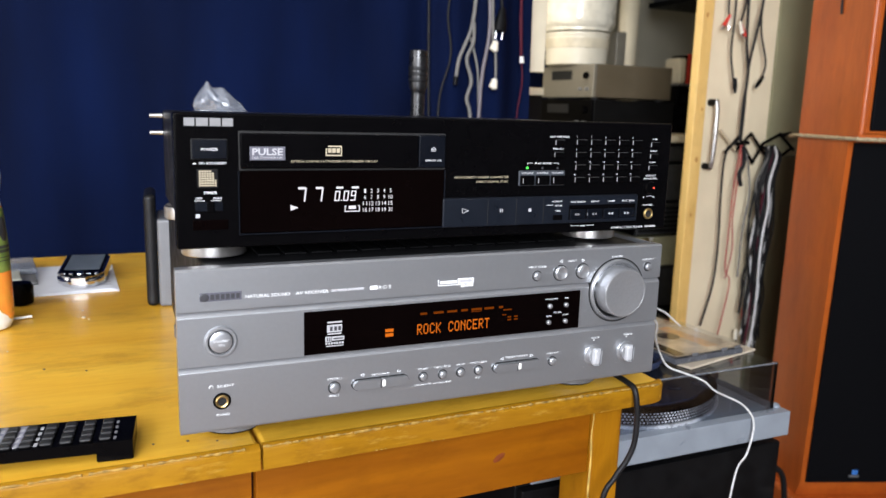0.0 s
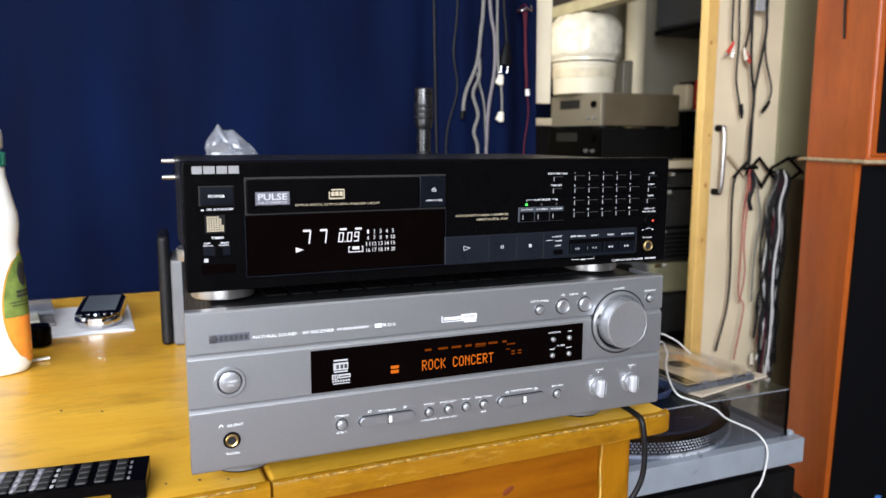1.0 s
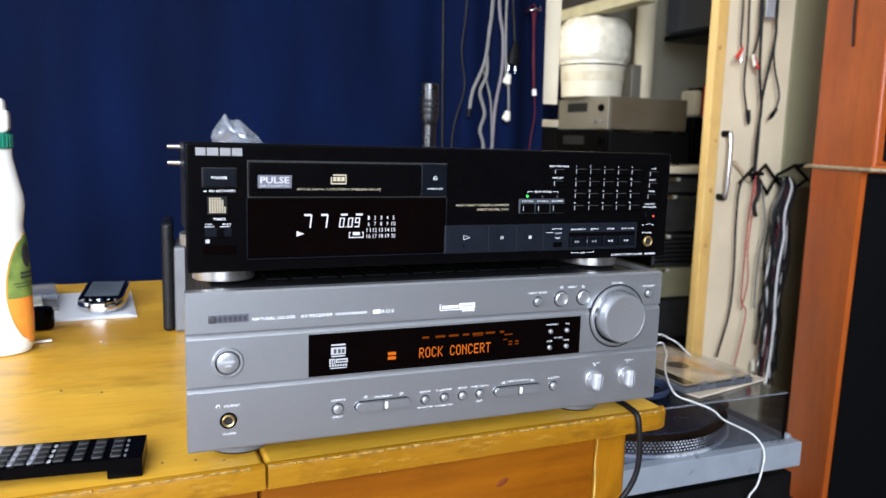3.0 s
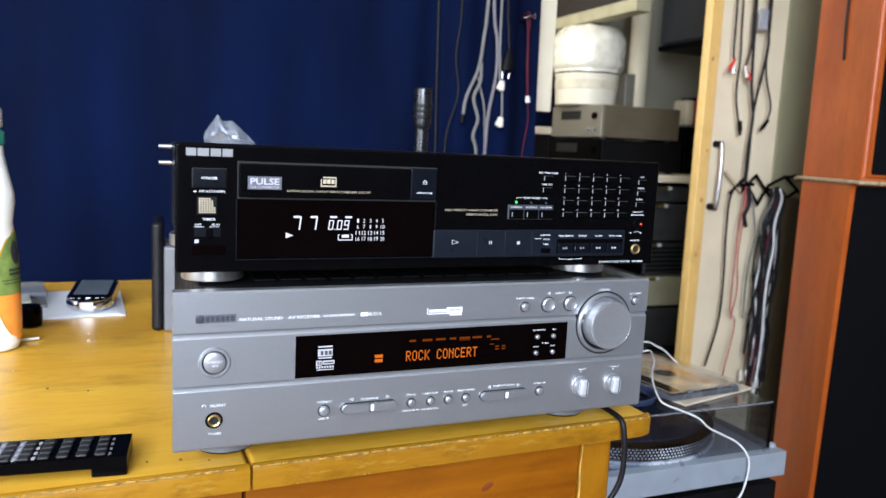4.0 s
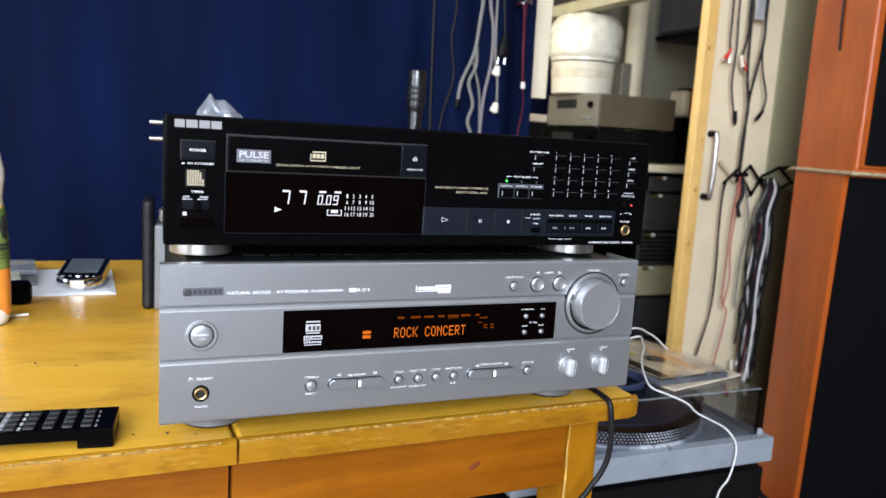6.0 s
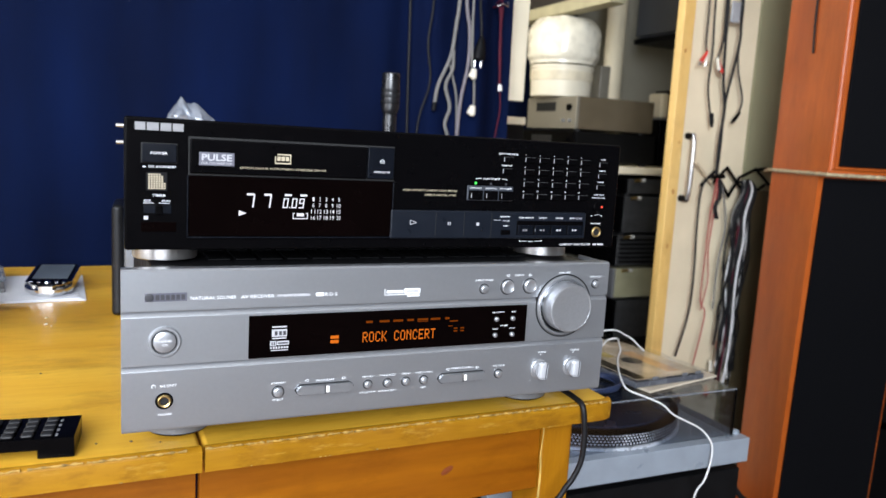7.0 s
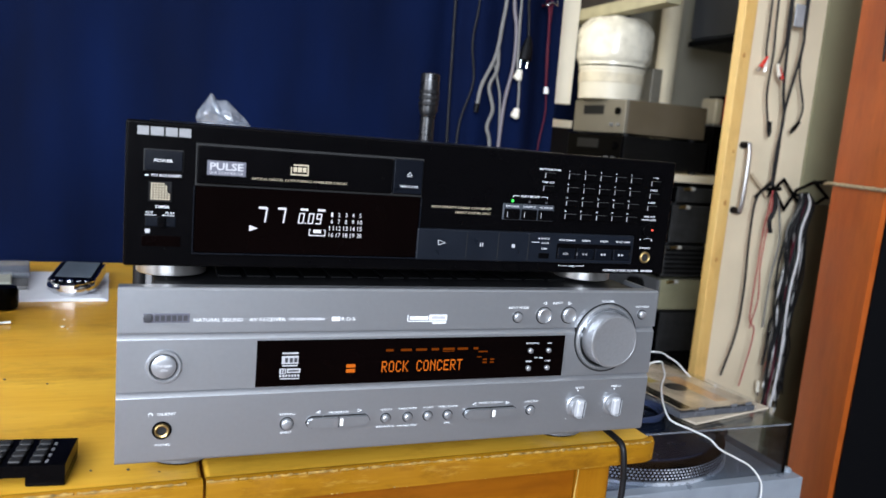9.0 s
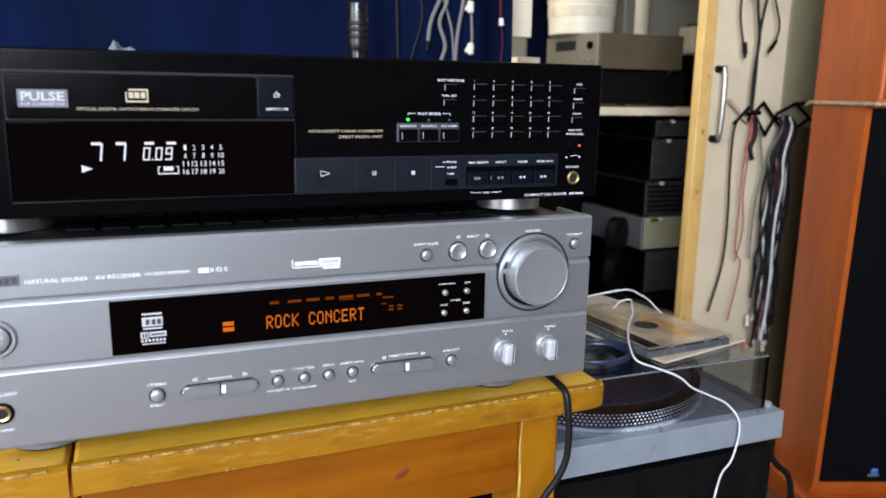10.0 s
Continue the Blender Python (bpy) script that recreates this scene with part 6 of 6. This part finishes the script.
for k in range(30):
    f = k / 29
    xt = 1.6696 + 0.048 * f + rnd.uniform(-.004, .004)
    zb2 = rnd.uniform(0.28, 0.48)
    mt, lab = ((CABLE_BLACK, "black "), (CABLE_BLACK, "black "), (CABLE_GREY, "grey "), (CABLE_BLACK, "black "), (CABLE_BLACK, "black "), (CABLE_WHITE, "white "), (CABLE_BLACK, "black "), (CABLE_MAROON, "maroon "))[k % 8]
    dy = 0.012 + 0.025 * rnd.random()
    x1 = 1.6436 + 0.066 * f
    pts = [(1.6796 + 0.021 * (f - .5), 0.9374), (xt, 0.9074)]
    for j in range(1, 9):
        drift = 0.011 if j % 2 else -0.007
        pts.append((x1 + 0.004 - 0.0018 * j + drift * rnd.uniform(-1, 1) + rnd.uniform(-.004, .004), 0.9074 + (zb2 - 0.9074) * j / 8))
    cable("hanging_cable", D3(pts, dy), 0.0021 + 0.0014 * rnd.random(), mt, lab + DH, 0, 5)
    if k % 4 == 1:
        phono(pts[-1][0], pts[-1][1] + 0.01, pts[-1][0] + 0.004, pts[-1][1] - 0.03, PLUG_RED if k % 8 == 1 else PLUG_WHITE)

# ---- closet beyond the opening ----
single("cream_board", box(bm_new(), 0.897, 0.950, 1.09, 1.11, 1.110, 2.4, 0.002, 1), CREAM, 0, 0, 0, 0, "cream painted board hanging beside the curtain", "board")
shf = thing("closet_shelf", 1.448, 1.56, -0.063, 0, "pale shelf unit holding stacked audio devices", "shelf")
part("board", box(bm_new(), 0.0, 0.95, 0.0, 0.72, 0.985, 1.010, 0.002, 1), CREAM, shf)
part("side_panel", box(bm_new(), 0.02, 0.045, 0.25, 0.70, 0.063, 0.984), BLACK_SOFT, shf)
part("side_panel", box(bm_new(), 0.90, 0.925, 0.05, 0.70, 0.063, 0.984), BLACK_SOFT, shf)
part("back_panel", box(bm_new(), 0.05, 0.895, 0.60, 0.615, 0.063, 0.984), BLACK_SOFT, shf)


def deck(name, x, y, z, w, d, h, fmat, bmat, label, group="devices in the closet", slot=True):
    """An audio device whose front looks along -x."""
    t = thing(name, x, y, z, 0, label, "audio device", group)
    part("casing", box(bm_new(), 0.012, w, 0.0, d, 0.008, h, 0.003, 2), bmat, t)
    f = part("front", box(bm_new(), 0.0, 0.0118, 0.0, d, 0.008, h, 0.002, 2), fmat, t)
    if slot:
        part("slot", box(bm_new(), -0.002, 0.002, d * 0.40, d * 0.80, h * 0.58, h * 0.85, 0.001, 1), HOLE, f)
        for yy, zz, r in ((0.12, 0.68, 0.013), (0.10, 0.3, 0.006), (0.22, 0.3, 0.006)):
            part("knob", cyl(bm_new(), (0.0, d * yy, h * zz), (-0.010, d * yy, h * zz), r, r * 0.9, 16), BLACK if r > 0.01 else SILVER_LIGHT, f)
    for px in (0.03, w - 0.03):
        for py in (0.03, d - 0.03):
            part("foot", cyl(bm_new(), (px, py, 0.0), (px, py, 0.008), 0.014, None, 12), RUBBER, t)
    return t


deck("amplifier", 1.507, 1.69, 1.062, 0.34, 0.34, 0.122, GREY_DEV, BROWN_DEV, "champagne fronted tuner with brown casing on a black deck")
deck("cassette_deck", 1.498, 1.68, 0.947, 0.36, 0.36, 0.115, BLACK, BLACK_SOFT, "black audio deck on the pale shelf")
tub = thing("white_tub", 1.568, 1.90, 1.1845, 12, "ivory plastic tub stack wrapped in clear film", "tub")
part("lower_tub", lathe(bm_new(), [(0.104, 0.0), (0.112, 0.004), (0.117, 0.105), (0.120, 0.106), (0.120, 0.116), (0.02, 0.118)], None, 48), IVORY, tub, "round ivory tub with faded print")
part("tub_print", lathe(bm_new(), [(0.1125, 0.060), (0.1172, 0.062), (0.1188, 0.094), (0.1140, 0.096)], None, 48), mat("faded_tan_print", (0.68, 0.62, 0.48), 0.5, 0, 0.15, 14), tub, "faded tan band")
bm = bm_new()
n, m = 56, 16
rings = []
for k in range(m + 1):
    z = 0.122 + 0.165 * k / m
    base = 0.122 if k < 2 else 0.131 if k == 2 else 0.134 if k < 11 else 0.134 - 0.034 * ((k - 10) / 6) ** 2.2
    ring = []
    for q in range(n):
        a = 2 * math.pi * q / n
        rr = base * (1 + 0.022 * noise.noise(Vector((3 * math.cos(a), 3 * math.sin(a), 14 * z))) + 0.03 * abs(noise.noise(Vector((9 * math.cos(a), 9 * math.sin(a), 40 * z)))))
        ring.append(bm.verts.new((rr * math.cos(a), rr * math.sin(a), z + 0.006 * noise.noise(Vector((2 * math.cos(a), 2 * math.sin(a), 5))) * k / m)))
    rings.append(ring)
for a, b in zip(rings, rings[1:]):
    for q in range(n):
        bm.faces.new((a[q], a[(q + 1) % n], b[(q + 1) % n], b[q]))
bm.faces.new(rings[0][::-1])
bm.faces.new(rings[-1])
part("wrapped_tub", bm, FILM, tub, "upper tub wrapped in crumpled milky film", 25)
pipe = thing("wall_pipe", 1.973, 2.14, 0.0, 0, "pale painted vertical pipe in the closet", "pipe")
part("pipe_run", cyl(bm_new(), (0, 0, 0), (0, 0, TOP), 0.041, None, 32), CREAM, pipe)
us = thing("upper_shelf", 1.50, 1.50, 1.480, 0, "cream shelf board high in the closet", "shelf")
part("board", box(bm_new(), 0.0, 0.06, 0.03, 0.94, 0.0, 0.042, 0.003, 1), mat("olive_cream_paint", (0.40, 0.37, 0.24), 0.7, 0, 0.1, 12), us)
part("bracket", box(bm_new(), 0.02, 0.04, 0.70, 0.94, -0.10, -0.001), CREAM, us)
bx = thing("dark_box", 1.52, 1.53, 1.5225, 0, "dark carton on the high shelf", "box")
part("carton", box(bm_new(), 0, 0.04, 0.02, 0.6, 0, 0.3, 0.004, 1), mat("dark_brown_carton", (0.02, 0.015, 0.012), 0.8), bx)
part("carton_lid", box(bm_new(), -0.003, 0.043, 0.016, 0.604, 0.2805, 0.312, 0.003, 1), mat("dark_brown_carton_lid", (0.025, 0.018, 0.015), 0.8), bx)
lg = thing("low_cupboard", 1.105, 1.465, 0.0, 0, "black low cupboard with a cream top board", "cupboard")
part("body", box(bm_new(), 0.002, 0.068, 0.003, 0.50, 0.0, 1.063, 0.002, 1), BLACK_SOFT, lg)
part("top_board", box(bm_new(), 0.0, 0.072, 0.0, 0.505, 1.0632, 1.086, 0.002, 1), CREAM, lg)
single("grey_block", box(bm_new(), 0, 0.045, 0, 0.08, 0, 0.138, 0.003, 1), GREY_DEV, 1.745, 1.90, 1.1845, 0, "small grey box beside the tub stack", "box")
wcab = thing("wall_cabinet", 2.105, 1.50, 1.485, 0, "dark grey cabinet hung high on the closet side", "cabinet")
part("body", box(bm_new(), 0.02, 0.40, 0.0, 0.68, 0, TOP - 1.485, 0.003, 1), mat("slate_grey_paint", (0.10, 0.105, 0.115), 0.5, 0, 0.06, 8), wcab)
part("door", box(bm_new(), 0.0, 0.0185, 0.003, 0.677, 0.010, TOP - 1.49, 0.002, 1), mat("slate_grey_door", (0.11, 0.115, 0.125), 0.45, 0, 0.06, 8), wcab)
part("bottom_trim", box(bm_new(), -0.004, 0.40, 0.0, 0.68, -0.022, -0.001), BLACK_SOFT, wcab)
single("navy_cloth", box(bm_new(), 1.60, 1.92, 2.36, 2.37, 0.0, 2.4, 0.002, 1), CURTAIN, 0, 0, 0, 0, "navy cloth hung at the back of the closet", "cloth")
dv = thing("dark_unit", 2.005, 1.84, 0.947, 0, "black upright unit with glossy front on the shelf", "device")
part("casing", box(bm_new(), 0, 0.22, 0, 0.25, 0, 0.185, 0.004, 2), BLACK, dv)
part("top_edge", box(bm_new(), -0.003, 0.223, -0.004, 0.25, 0.1855, 0.192, 0.001, 1), SILVER, dv)
for z in (0.03, 0.075, 0.12):
    part("panel", box(bm_new(), 0.02, 0.10, -0.004, 0.0, z, z + 0.03, 0.001, 1), BLUEBLACK, dv)
rb = thing("red_framed_box", 2.065, 1.86, 1.1395, 0, "small dark box with a red frame", "box")
part("box_body", box(bm_new(), 0, 0.13, 0, 0.1, 0, 0.112, 0.002, 1), BLACK, rb)
part("red_frame", box(bm_new(), -0.004, 0.012, -0.004, 0.004, 0, 0.116, 0.001, 1), PLUG_RED, rb)
part("pale_wrap", box(bm_new(), -0.045, -0.005, 0.0, 0.09, 0.0, 0.10, 0.012, 3), CREAM, rb)
for x, z, h, bmat, lab in ((1.675, 0.312, 0.150, DEV_DARK, "black audio device in the closet stack"), (1.66, 0.465, 0.115, PALE_GREEN, "pale khaki metal device in the closet stack"),
                           (1.655, 0.583, 0.118, DEV_DARK, "black ribbed amplifier in the closet stack"), (1.67, 0.704, 0.138, DEV_DARK, "dark grey audio device in the closet stack"),
                           (1.68, 0.845, 0.060, DEV_DARK, "flat dark grey device in the closet stack"), (1.675, 0.0, 0.31, BLACK_SOFT, "large black box under the closet stack")):
    t = deck("stacked_device", x, 1.60, z, 0.42, 0.38, h, SILVER_LIGHT if bmat is PALE_GREEN else BLACK, bmat, lab, "stack in the closet", False)
    if "ribbed" in lab:
        for k in range(6):
            part("rib", box(bm_new(), 0.02, 0.40, -0.010, -0.0005, 0.02 + k * 0.016, 0.027 + k * 0.016), BLACK_SOFT, t)
    if h < 0.145:
        part("plug", cyl(bm_new(), (0.03, -0.012, h - 0.006), (0.055, -0.012, h - 0.004), 0.005, 0.006, 12), GOLD, t)
        part("plug", cyl(bm_new(), (0.056, -0.012, h - 0.004), (0.072, -0.012, h - 0.004), 0.007, 0.006, 12), WHITE, t)
for z in (0.39, 0.52):
    c = thing("cable_reel", 1.585, 1.66, z - 0.06, 0, "dark cable reel leaning by the stack", "reel", "reels in the closet")
    part("disc", cyl(bm_new(), (0, 0, 0.06), (0.02, -0.03, 0.06), 0.06, None, 32), BLACK_SOFT, c)
    part("stand", box(bm_new(), -0.01, 0.02, -0.02, 0.02, -0.33 if z < 0.45 else -0.05, 0.0), BLACK_SOFT, c)
